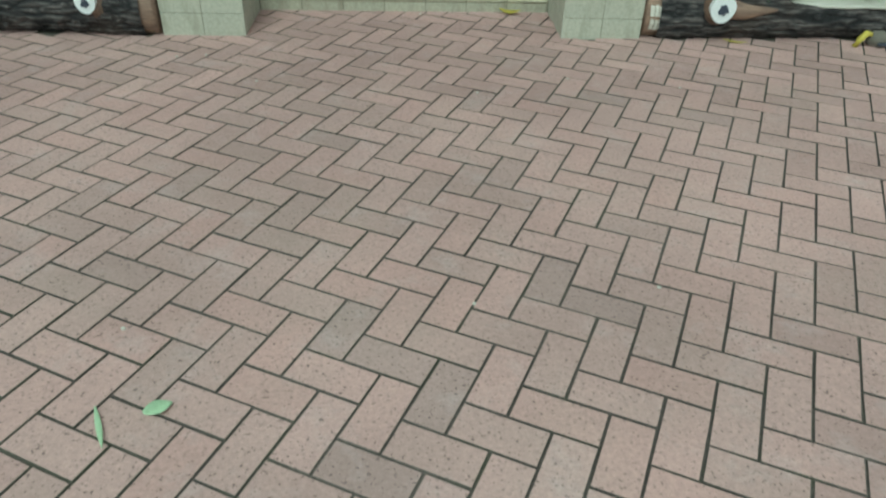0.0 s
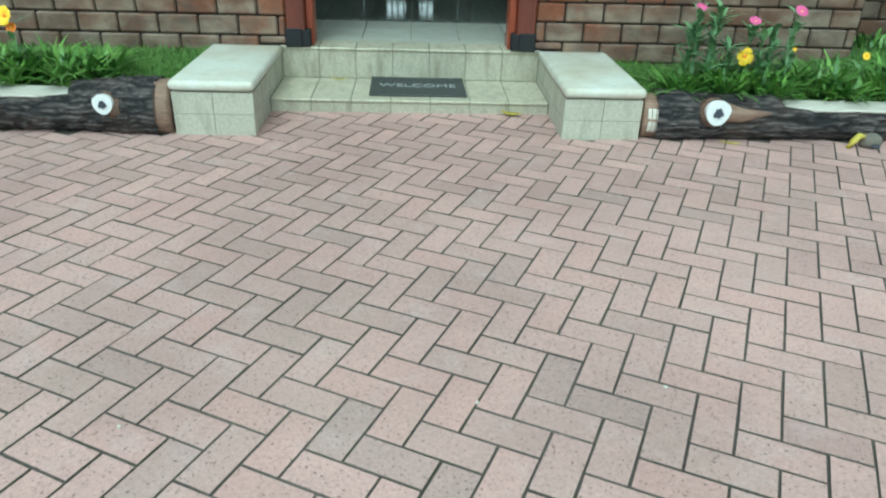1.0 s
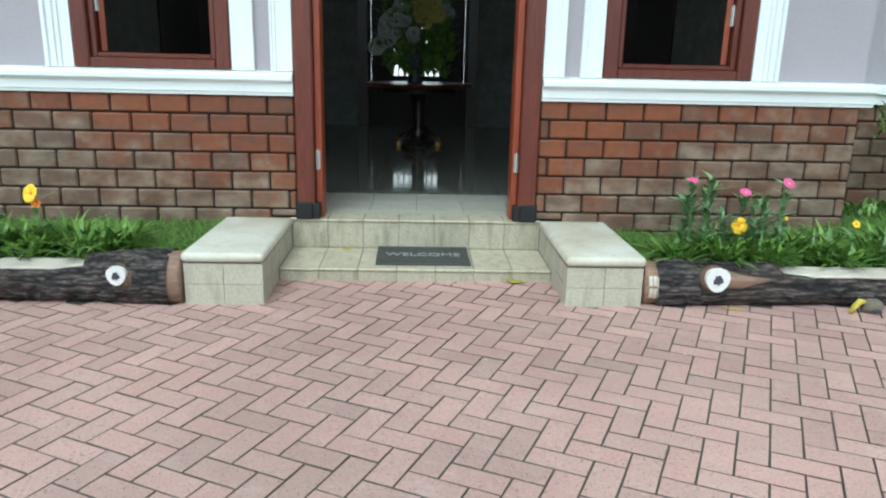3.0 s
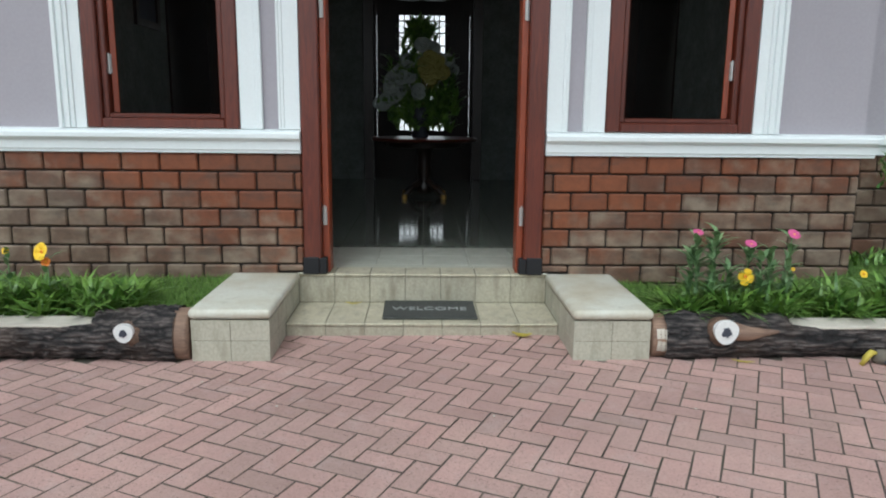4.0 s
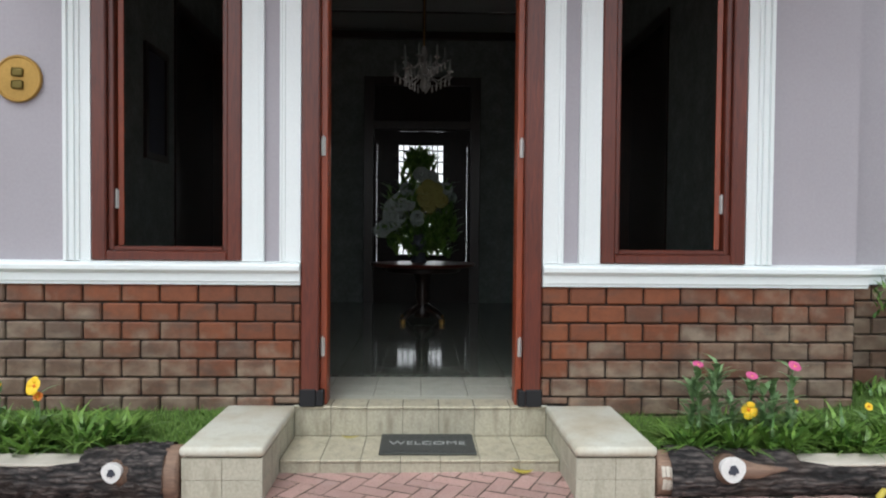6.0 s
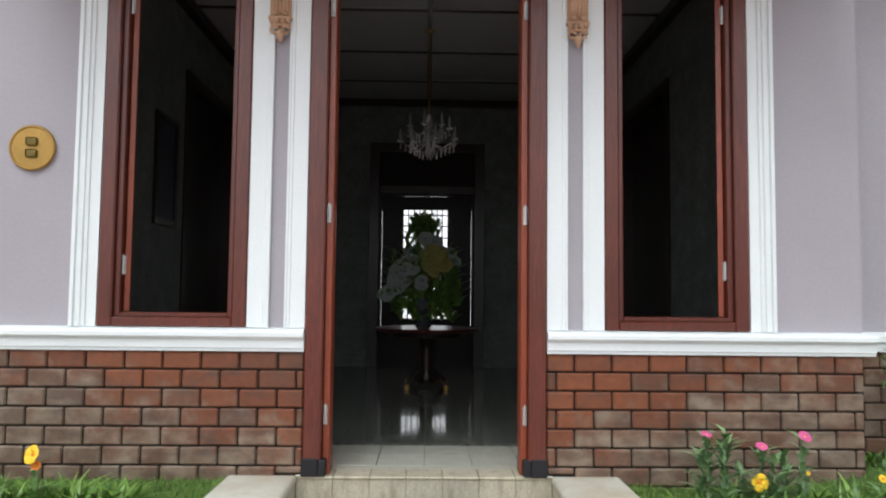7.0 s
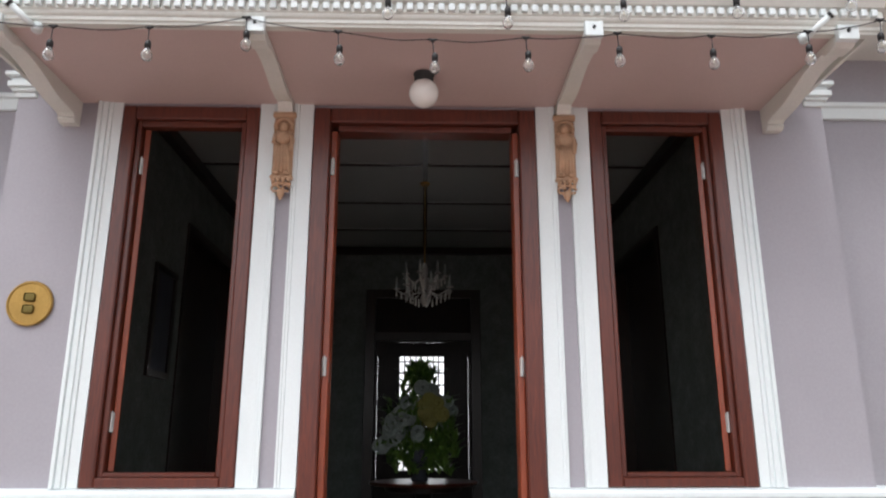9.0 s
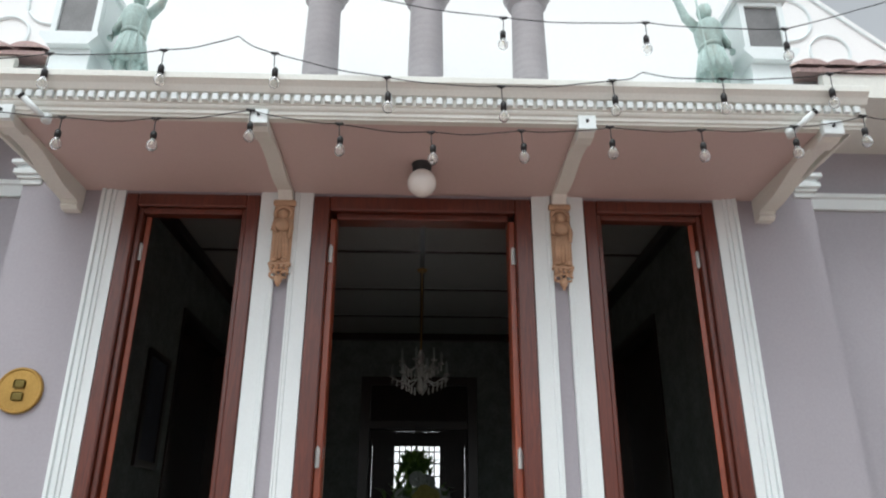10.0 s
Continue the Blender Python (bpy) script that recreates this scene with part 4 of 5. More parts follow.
flower("yellow_flower", 2.486, -0.40, 0.349, 0.022, YELLOW, 5, "small yellow bloom in the grass", 2)
flower("yellow_flower", 2.095, -0.38, 0.372, 0.012, YELLOW, 5, "tiny yellow bud beside the zinnias", 6)
flower("yellow_flower", -2.196, -0.43, 0.465, 0.02, YELLOW, 5, "small yellow bud by the wall", 8)
# shrubs beyond the corner of the front
def shrub(x, y, z, r, low, high, n, label):
    sh = thing("shrub", (x, y, z), label, "shrub", "side wall shrubs")
    bm = bmesh.new()
    for i in range(n):
        a, d = rng.uniform(0, 6.28), rng.random() ** 0.5
        p = Vector((r * d * math.cos(a), 0.6 * r * d * math.sin(a), rng.uniform(low, high) * (1 - 0.2 * d)))
        blade(bm, p, rng.uniform(0.05, 0.1), 0.022, rng.uniform(0.3, 1.2), rng.uniform(0, 6.28), 0.8, 3)
    part("leaves", bm, LEAF, sh)
    bm = bmesh.new()
    for i in range(6):
        a = i * 1.05
        tube(bm, [(0, 0, -0.03), (0.3 * r * math.cos(a), 0.2 * r * math.sin(a), high * 0.45), (0.7 * r * math.cos(a), 0.4 * r * math.sin(a), high * 0.9)], [0.010, 0.007, 0.003], 5)
    part("twigs", bm, BARK, sh)


shrub(X0 + 3.05, 0.12, 0.25, 0.24, 0.64, 0.86, 170, "tall green leafy shrub by the side wall")
shrub(X0 + 2.97, 0.20, 0.16, 0.22, 0.02, 0.20, 210, "low dense green shrub by the side wall")


# ---- log edging ----
def log_edge(s):
    x_in, x_out = 1.152, 3.6
    lg = thing("edging_log", (X0, -0.755, 0.0), "dark bark log edging the bed, sawn end by the step block", "log", "edging logs")
    bm = bmesh.new()
    nu, nv = 330, 44
    seed = 11 if s < 0 else 37
    rings = []
    for i in range(nu + 1):
        x = x_in + 0.06 + (x_out - x_in - 0.06) * i / nu
        if s < 0:
            r = 0.118 + 0.028 * math.exp(-((x - 1.28) / 0.20) ** 2)
        else:
            r = 0.112 + 0.012 * math.exp(-((x - 1.25) / 0.3) ** 2) - 0.012 * min(1, max(0, x - 1.9))
        ring = []
        for j in range(nv):
            a = 2 * math.pi * j / nv
            p = Vector((x * 9.0, math.cos(a) * 7.0, math.sin(a) * 7.0 + seed))
            ridge = 1 - abs(noise.noise(p * 1.5 + Vector((0, 0, 3 * noise.noise(p * 0.5)))))
            fine = noise.noise(Vector((x * 26, math.cos(a) * 16, math.sin(a) * 16 + seed)))
            d = (0.034 if s < 0 else 0.020) * (ridge - 0.80) + 0.009 * fine + 0.010 * noise.noise(Vector((x * 2.2, a, seed)))
            zz = (r + d) * math.sin(a)
            if s < 0 and x > 1.62 or s > 0 and x > 1.85:
                zz = min(zz, 0.068)
            ring.append(bm.verts.new((s * x, (r + d) * math.cos(a) * 1.02, 0.105 + zz)))
        rings.append(ring)
    for a, b in zip(rings, rings[1:]):
        for j in range(nv):
            q = (a[j], a[(j + 1) % nv], b[(j + 1) % nv], b[j])
            bm.faces.new(q if s > 0 else q[::-1])
    part("bark", bm, BARK, lg, "rough dark bark", True)
    # barked, sawn end
    bm = bmesh.new()
    r0 = 0.137 if s < 0 else 0.113
    rings = []
    for i in range(7):
        x = x_in + (0.10 if s > 0 else 0.075) * i / 6
        rings.append([bm.verts.new((s * x, (r0 - 0.004 + 0.003 * noise.noise(Vector((i, j * 0.9, seed)))) * math.cos(2 * math.pi * j / 28), 0.106 + (r0 - 0.004 + 0.003 * noise.noise(Vector((i, j, seed)))) * math.sin(2 * math.pi * j / 28))) for j in range(28)])
    for a, b in zip(rings, rings[1:]):
        for j in range(28):
            q = (a[j], a[(j + 1) % 28], b[(j + 1) % 28], b[j])
            bm.faces.new(q if s > 0 else q[::-1])
    bm.faces.new(rings[0][::-1] if s > 0 else rings[0])
    part("sawn_end", bm, CUTWOOD, lg, "bare brown wood at the sawn end", True)
    if s > 0:
        bm = bmesh.new()
        for a0, a1, xs in ((150, 175, 0.014), (179, 206, 0.018)):
            for n in range(3):
                u = x_in + xs + 0.021 * n
                sec = []
                for q in range(7):
                    a = radians(a0 + (a1 - a0) * q / 6 + 2.5 * math.sin(5 * n + a0))
                    wob = 0.0015 * math.sin(9 * q + 3 * n)
                    sec.append([bm.verts.new((x, rr * math.cos(a), 0.106 + rr * math.sin(a))) for x, rr in ((u + wob, r0 - 0.006), (u + wob, r0 + 0.002), (u + 0.017 - wob, r0 + 0.002), (u + 0.017 - wob, r0 - 0.006))])
                for p, q in zip(sec, sec[1:]):
                    for j in range(4):
                        bm.faces.new((p[j], p[(j + 1) % 4], q[(j + 1) % 4], q[j]))
                bm.faces.new(sec[0])
                bm.faces.new(sec[-1])
        bmesh.ops.recalc_face_normals(bm, faces=bm.faces[:])
        part("paint_patch", bm, PALEWOOD, lg, "patch of white paint")
    # flat sawn top, weathered pale
    bm = bmesh.new()
    t0 = 1.60 if s < 0 else 1.88
    cuts = [t0 + (x_out - t0) * i / 40 for i in range(41)]
    rings = []
    for i, x in enumerate(cuts):
        e = 0.010 * noise.noise(Vector((x * 7, seed, 0))) + (0.07 * (1 - i / 3) if i < 3 else 0)
        rings.append([bm.verts.new((s * x, y, z)) for y, z in ((-0.098 + e, 0.164), (-0.105 + e, 0.172), (-0.101 + e, 0.180 + 0.3 * e * (i > 3)), (0.05, 0.184), (0.05, 0.164))])
    for a, b in zip(rings, rings[1:]):
        for j in range(5):
            bm.faces.new((a[j], a[(j + 1) % 5], b[(j + 1) % 5], b[j]))
    bm.faces.new(rings[0])
    bm.faces.new(rings[-1])
    bmesh.ops.recalc_face_normals(bm, faces=bm.faces[:])
    part("flat_top", bm, PALEWOOD, lg, "pale sawn top face")
    # painted branch stub
    kx, kz, kr = (1.435, 0.158, 0.046) if s < 0 else (1.488, 0.170, 0.060)
    bm = bmesh.new()
    tube(bm, [(s * kx, -0.06, kz - 0.03), (s * kx, -0.105, kz - 0.012), (s * kx, -0.143, kz)], [kr * (1.7 if s < 0 else 1.3), kr * 1.2, kr * 1.02], 20)
    stub = part("branch_stub", bm, DARKCUT, lg, "stub of a sawn branch", True)
    if s > 0:
        bm = bmesh.new()
        tube(bm, [(kx + 0.02, -0.09, kz - 0.01), (kx + 0.14, -0.105, kz - 0.025), (kx + 0.29, -0.108, kz - 0.012)], [0.055, 0.036, 0.006], 12)
        part("bare_streak", bm, CUTWOOD, stub, "streak of bare wood", True)
    else:
        bm = bmesh.new()
        tube(bm, [(-kx + 0.01, -0.07, kz - 0.01), (-kx + 0.045, -0.105, kz - 0.035), (-kx + 0.10, -0.085, kz - 0.06)], [0.062, 0.056, 0.022], 14)
        part("bare_burl", bm, DARKCUT, stub, "brown burl of bare wood", True)
    bm = bmesh.new()
    outer = [(kr * (1 + 0.05 * math.sin(3 * a)), a) for a in [2 * math.pi * i / 28 for i in range(28)]]
    front = [bm.verts.new((s * kx + r * math.cos(a), -0.166, kz + r * math.sin(a))) for r, a in outer]
    back = [bm.verts.new((s * kx + r * math.cos(a), -0.141, kz + r * math.sin(a))) for r, a in outer]
    bm.faces.new(front)
    for i in range(28):
        bm.faces.new((front[i], back[i], back[(i + 1) % 28], front[(i + 1) % 28]))
    bmesh.ops.recalc_face_normals(bm, faces=bm.faces[:])
    part("painted_ring", bm, KNOTWHITE, stub, "white painted cut face")
    bm = bmesh.new()
    core = [bm.verts.new((s * kx + kr * (0.40 + 0.10 * math.sin(5 * i)) * math.cos(2 * math.pi * i / 14), -0.171, kz + kr * (0.40 + 0.08 * math.sin(3 * i)) * math.sin(2 * math.pi * i / 14))) for i in range(14)]
    rim = [bm.verts.new((v.co.x, -0.164, v.co.z)) for v in core]
    bm.faces.new(core)
    for i in range(14):
        bm.faces.new((core[i], rim[i], rim[(i + 1) % 14], core[(i + 1) % 14]))
    bmesh.ops.recalc_face_normals(bm, faces=bm.faces[:])
    part("dark_core", bm, KNOTCORE, stub, "dark heart of the cut branch")


log_edge(-1)
log_edge(1)

# small stones and fallen leaves
orn = thing("garden_stone", (2.285, -0.915, 0.005), "small grey stone with a yellow piece beside the log", "stone")
bm = bmesh.new()
ball(bm, (0.03, 0, 0.035), 0.05, (1.15, 0.8, 0.85), 3)
for v in bm.verts:
    v.co += v.normal * 0.006 * noise.noise(v.co * 40)
part("stone", bm, STONE, orn, "grey brown stone", True)
bm = bmesh.new()
tube(bm, [(-0.085, -0.02, 0.005), (-0.075, -0.025, 0.04), (-0.045, -0.02, 0.07), (-0.02, -0.02, 0.065)], [0.014, 0.016, 0.016, 0.01], 8)
part("yellow_piece", bm, DRYLEAF, orn, "curled yellow piece", True)
bm = bmesh.new()
lathe(bm, [(0.022, 0.0), (0.020, 0.01), (0.010, 0.012)], 12, (0.035, -0.04, 0.02))
part("dark_mark", bm, KNOTCORE, orn)


def fallen_leaf(x, y, z, length, width, mat, label, turn, curl=0.3):
    bm = bmesh.new()
    rows = []
    for k in range(7):
        u = k / 6
        w = width * math.sin(math.pi * min(1, 0.08 + 0.9 * u)) * 0.5
        zz = 0.004 + curl * length * (u - 0.5) ** 2
        rows.append([bm.verts.new(((u - 0.5) * length, d * w, zz + abs(d) * w * 0.4)) for d in (-1, 0, 1)])
    for a, b in zip(rows, rows[1:]):
        for j in range(2):
            bm.faces.new((a[j], b[j], b[j + 1], a[j + 1]))
    ob = whole("fallen_leaf", bm, mat, label, "leaf", smooth=True, loc=(x, y, z), group="fallen leaves")
    ob.rotation_euler = (0, 0, radians(turn))
    sol = ob.modifiers.new("thick", "SOLIDIFY")
    sol.thickness = 0.0015
    return ob


def ground_z(y, x=0.0):
    return SLOPE * (y + 0.84) + CROSS * x


fallen_leaf(0.575, -0.49, ground_z(-0.49, 0.575) + 0.002, 0.11, 0.05, DRYLEAF, "curled yellow leaf at the foot of the steps", -8, 0.8)
fallen_leaf(-0.385, -0.06, LOWZ, 0.10, 0.02, DRYLEAF, "narrow dry leaf on the lower step", 5, 0.5)
fallen_leaf(-0.486, -3.189, ground_z(-3.189, -0.486) + 0.002, 0.06, 0.04, GREENLEAF, "pale green leaf on the paving", 30)
fallen_leaf(-0.591, -3.239, ground_z(-3.239, -0.591) + 0.002, 0.12, 0.012, GREENLEAF, "thin green leaf blade on the paving", -65, 0.2)
fallen_leaf(1.62, -0.905, ground_z(-0.905, 1.62) + 0.002, 0.11, 0.018, DRYLEAF, "yellowing blade of grass by the log", -20, 0.3)

PEBBLES = [(-0.973, -1.132), (-0.85, -1.113), (-0.58, -1.409), (-0.423, -1.807), (0.72, -1.368), (1.176, -1.456), (0.323, -1.518), (-0.64, -2.93), (0.207, -2.85), (0.70, -2.79), (0.109, -0.50)]
pebble_mesh = bmesh.new()
ball(pebble_mesh, (0, 0, 0.003), 0.006, (1.2, 0.9, 0.7), 1)
pebble_mesh = mesh_of(pebble_mesh, "pebble", PALEWOOD, True)
for n, (x, y) in enumerate(PEBBLES):
    o = new("pebble", pebble_mesh)
    o.location = (x, y, ground_z(y, x))
    o.rotation_euler = (0, 0, n * 1.7)
    tagged(o, "tiny pale pebble lying on the paving", "pebble", "pebbles on the paving")

# ---- hall behind the door ----
RX, RY, RZ = 2.40, 6.15, 4.17
bm = boxes((-RX, RX, 0.30, RY, 0.0, FLOOR - 0.013))
hall_floor = whole("floor", bm, GROUT, "polished tile floor of the hall, its dimness and daylight put in the colour", "floor", "structure", loc=(X0, 0, 0))
def hall_wall(name, bm):
    whole(name, bm, WALLPAPER, "olive papered wall of the dim hall", "wall", "structure", loc=(X0, 0, 0))


for s in (-1, 1):
    a, b = (-RX - 0.2, -RX) if s < 0 else (RX, RX + 0.2)
    hall_wall("wall_west" if s < 0 else "wall_east", boxes((a, b, 0.25, 2.75, 0, RZ), (a, b, 4.55, RY + 0.2, 0, RZ), (a, b, 2.75, 4.55, 3.5, RZ)))
    ja, jb = min(s * (RX - 0.02), s * (RX + 0.118)), max(s * (RX - 0.02), s * (RX + 0.118))
    d = thing("door_2" if s < 0 else "door_3", (X0, 0, FLOOR), "dark wooden door in the hall side wall", "door", kind="structure")
    bm = boxes((s * (RX + 0.15) - 0.03, s * (RX + 0.15) + 0.03, 2.75, 4.55, 0, 3.5 - FLOOR))
    part("leaf", bm, DARKWOOD, d)
    bm = boxes((ja, jb, 2.751, 2.86, 0, 3.249), (ja, jb, 4.44, 4.549, 0, 3.249), (ja, jb, 2.861, 4.439, 3.13, 3.249))
    part("door_frame", bm, DARKWOOD, d)
    bm = bmesh.new()
    ball(bm, (s * (RX + 0.09), 3.0, 1.1), 0.03)
    part("door_handle", bm, STEEL, d, smooth=True)
BW = 0.835
bcx = -0.017
hall_wall("wall_north", boxes((-RX, bcx - BW, RY, RY + 0.2, 0, RZ), (bcx + BW, RX, RY, RY + 0.2, 0, RZ), (bcx - BW, bcx + BW, RY, RY + 0.2, 3.50, RZ)))
bm = boxes((-RX, RX, 0.2502, 0.30, 3.46, RZ))
for s in (-1, 1):
    for a, b, z in ((DOOR_O, WIN_A, 3.46), (WIN_B, RX, 3.46), (WIN_A, WIN_B, SILL_HI)):
        box(bm, min(s * a, s * b), max(s * a, s * b), 0.2502, 0.30, FLOOR, z)
hall_wall("wall_south", bm)
bm = boxes((-RX - 0.2, RX + 0.2, 0.0, RY + 0.2, RZ, RZ + 0.15))
for y in (1.55, 2.79, 4.05, 5.22):
    box(bm, -RX, RX, y - 0.02, y + 0.02, RZ - 0.012, RZ)
whole("ceiling", bm, CEILING, "pale boarded ceiling with dark battens", "ceiling", "structure", loc=(X0, 0, 0))
bm = boxes((-0.025, 0.025, 0.31, RY, RZ - 0.03, RZ - 0.0125))
for y in (1.55, 2.79, 4.05, 5.22):
    box(bm, -RX, RX, y - 0.018, y + 0.018, RZ - 0.026, RZ - 0.0122)
for s in (-1, 1):
    box(bm, min(s * (RX - 0.10), s * RX), max(s * (RX - 0.10), s * RX), 0.31, RY, RZ - 0.13, RZ - 0.031)
box(bm, -RX + 0.1, RX - 0.1, RY - 0.08, RY, RZ - 0.13, RZ - 0.031)
whole("ceiling_battens", bm, DARKWOOD, "dark wooden ceiling battens and cornice", "ceiling battens", "structure", loc=(X0, 0, 0))

# glazed screen in the back wall
back = thing("window_3", (X0 + bcx, RY, FLOOR), "dark wooden screen with small bright panes", "window", kind="structure")
bm = bmesh.new()
bh = 3.50 - FLOOR
for a in ((-BW, -BW + 0.14, 0, bh), (BW - 0.14, BW, 0, bh), (-BW + 0.14, BW - 0.14, bh - 0.12, bh), (-BW + 0.14, BW - 0.14, 2.50, 2.62)):
    box(bm, a[0], a[1], -0.05, 0.15, a[2], a[3], 0.004)
part("frame", bm, DARKWOOD, back)
PX, PY = 0.694, 0.05
bm = boxes((-PX, PX, 0.0, PY, 2.621, bh - 0.121), (-PX, PX, 0.0, PY, 2.276, 2.472), (-PX, -0.335, 0.0, PY, 2.4721, 2.479), (-0.06, 0.04, 0.0, PY, 2.4721, 2.479), (0.30, PX, 0.0, PY, 2.4721, 2.479),
           (-PX, PX, 0.0, PY, 2.4791, 2.4999), (-0.648, -0.335, 0.0, PY, 0.70, 2.2759), (0.30, 0.648, 0.0, PY, 0.70, 2.2759), (-PX, -0.653, 0.0, PY, 0.55, 2.2759), (0.653, PX, 0.0, PY, 0.55, 2.2759),
           (-PX, PX, 0.0, PY, -0.03, 0.5499), (-0.648, 0.648, 0.0, PY, 0.55, 0.6999))
part("panels", bm, material("matt_dark_wood", wood_look((0.022, 0.013, 0.010), (0.010, 0.006, 0.005)), 0.85), back)
bm = bmesh.new()
for x in (-0.265, -0.185, -0.10, -0.02, 0.065, 0.15, 0.225):
    box(bm, x - 0.009, x + 0.009, 0.01, 0.03, 0.701, 2.275)
for z in (0.86, 1.02, 1.19, 1.36, 1.53, 1.70, 1.87, 2.04, 2.20):
    box(bm, -0.334, 0.299, 0.012, 0.028, z - 0.010, z + 0.010)
part("glazing_bars", bm, DARKWOOD, back)
bm = boxes((-0.334, 0.299, 0.031, 0.035, 0.701, 2.275))
p = part("pane", bm, GLASS, back)
p.visible_shadow = False

# bright open air behind the screen
def glow_look(k):
    k.bsdf.inputs["Emission Color"].default_value = (1.0, 1.0, 1.0, 1)
    k.bsdf.inputs["Emission Strength"].default_value = 1.7


bm = boxes((-1.2, 1.2, RY + 2.0, RY + 2.02, 0.0, 4.0))
whole("backdrop", bm, material("open_air", glow_look, 1.0), "bright overcast sky behind the back window", "backdrop", "structure", loc=(X0, 0, 0))

# pictures on the side wall
pic = thing("wall_picture", (X0 - RX + 0.002, 2.25, 1.9), "dark framed picture on the hall wall", "picture")
bm = boxes((0, 0.03, -0.27, 0.27, 0, 0.06), (0, 0.03, -0.27, 0.27, 0.94, 1.0), (0, 0.03, -0.27, -0.21, 0.0601, 0.9399), (0, 0.03, 0.21, 0.27, 0.0601, 0.9399))
part("picture_frame", bm, DARKWOOD, pic)
bm = boxes((0, 0.012, -0.2099, 0.2099, 0.0602, 0.9398))
part("canvas", bm, KNOTCORE, pic)

# round table, vase of flowers, chandelier
TY, TZ = 4.0, 0.925
table = thing("round_table", (0.034, TY, FLOOR), "round dark wooden pedestal table with a polished edge", "table")
bm = bmesh.new()
h = TZ - FLOOR
lathe(bm, [(0.56, h - 0.040), (0.585, h - 0.032), (0.60, h - 0.018), (0.592, h - 0.004), (0.58, h)], 48)
part("tabletop", bm, MAHOGANY, table, smooth=False)
bm = bmesh.new()
lathe(bm, [(0.40, h - 0.105), (0.42, h - 0.10), (0.43, h - 0.055), (0.45, h - 0.0402)], 40)
part("apron", bm, DARKWOOD, table)
bm = bmesh.new()
lathe(bm, [(0.10, 0.05), (0.085, 0.12), (0.06, 0.20), (0.085, 0.30), (0.07, 0.42), (0.10, h - 0.13), (0.14, h - 0.106)], 24)
part("pedestal", bm, DARKWOOD, table, smooth=True)
for i in range(4):
    a = math.pi / 4 + i * math.pi / 2
    bm = bmesh.new()
    tube(bm, [(0.05 * math.cos(a), 0.05 * math.sin(a), 0.18), (0.2 * math.cos(a), 0.2 * math.sin(a), 0.11), (0.31 * math.cos(a), 0.31 * math.sin(a), 0.035)], [0.04, 0.032, 0.025], 8)
    leg = part("leg", bm, DARKWOOD, table, smooth=True)
    bm = bmesh.new()
    tube(bm, [(0.31 * math.cos(a), 0.31 * math.sin(a), 0.0), (0.31 * math.cos(a), 0.31 * math.sin(a), 0.05)], 0.032, 10)
    part("foot", bm, BRASS, leg, "brass foot")

vase = thing("flower_arrangement", (-0.012, TY, TZ), "large arrangement of white and yellow flowers in a vase, darkened for the dim hall", "flowers")
bm = bmesh.new()
lathe(bm, [(0.07, 0.0), (0.09, 0.02), (0.06, 0.06), (0.10, 0.16), (0.12, 0.22), (0.09, 0.28), (0.11, 0.30)], 20)
part("vase", bm, KNOTCORE, vase, "dark glazed vase", True)
vase.scale = (1.12, 1.12, 1.12)
# white and yellow petals, with the hall's dimness put into their colour
DIMWHITE = material("dim_white_petal", speckled((0.26, 0.30, 0.27), 0.3, 60), 0.6)
DIMYELLOW = material("dim_yellow_petal", speckled((0.24, 0.22, 0.05), 0.2, 60), 0.6)
for kind, mat, n in (("white_bloom", DIMWHITE, 44), ("yellow_bloom", DIMYELLOW, 20), ("green_leaf", LEAF, 250)):
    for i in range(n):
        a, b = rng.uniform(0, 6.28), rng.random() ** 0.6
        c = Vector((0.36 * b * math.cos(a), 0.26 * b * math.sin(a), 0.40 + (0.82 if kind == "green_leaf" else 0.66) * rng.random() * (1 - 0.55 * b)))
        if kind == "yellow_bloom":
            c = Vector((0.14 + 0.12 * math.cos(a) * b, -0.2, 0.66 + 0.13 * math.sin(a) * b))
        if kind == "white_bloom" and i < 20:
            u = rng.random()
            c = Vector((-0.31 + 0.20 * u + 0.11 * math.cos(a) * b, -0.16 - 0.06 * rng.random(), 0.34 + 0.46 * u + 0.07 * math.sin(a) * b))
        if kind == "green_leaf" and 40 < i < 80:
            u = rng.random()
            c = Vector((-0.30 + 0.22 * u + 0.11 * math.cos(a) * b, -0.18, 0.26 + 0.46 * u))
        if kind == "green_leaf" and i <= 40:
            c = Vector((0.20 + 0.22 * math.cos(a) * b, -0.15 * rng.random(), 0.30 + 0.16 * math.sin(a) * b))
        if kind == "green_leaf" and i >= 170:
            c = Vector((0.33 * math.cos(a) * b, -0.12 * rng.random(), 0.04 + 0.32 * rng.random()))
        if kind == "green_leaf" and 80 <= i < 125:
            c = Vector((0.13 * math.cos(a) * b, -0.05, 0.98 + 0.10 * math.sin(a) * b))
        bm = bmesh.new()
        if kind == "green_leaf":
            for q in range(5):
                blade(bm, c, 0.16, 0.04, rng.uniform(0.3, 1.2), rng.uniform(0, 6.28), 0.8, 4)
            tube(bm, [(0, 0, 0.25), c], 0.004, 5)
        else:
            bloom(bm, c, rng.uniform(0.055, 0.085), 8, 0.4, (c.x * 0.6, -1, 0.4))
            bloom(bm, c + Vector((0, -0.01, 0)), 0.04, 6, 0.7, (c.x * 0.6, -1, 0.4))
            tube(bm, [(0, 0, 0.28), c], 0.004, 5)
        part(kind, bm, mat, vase)

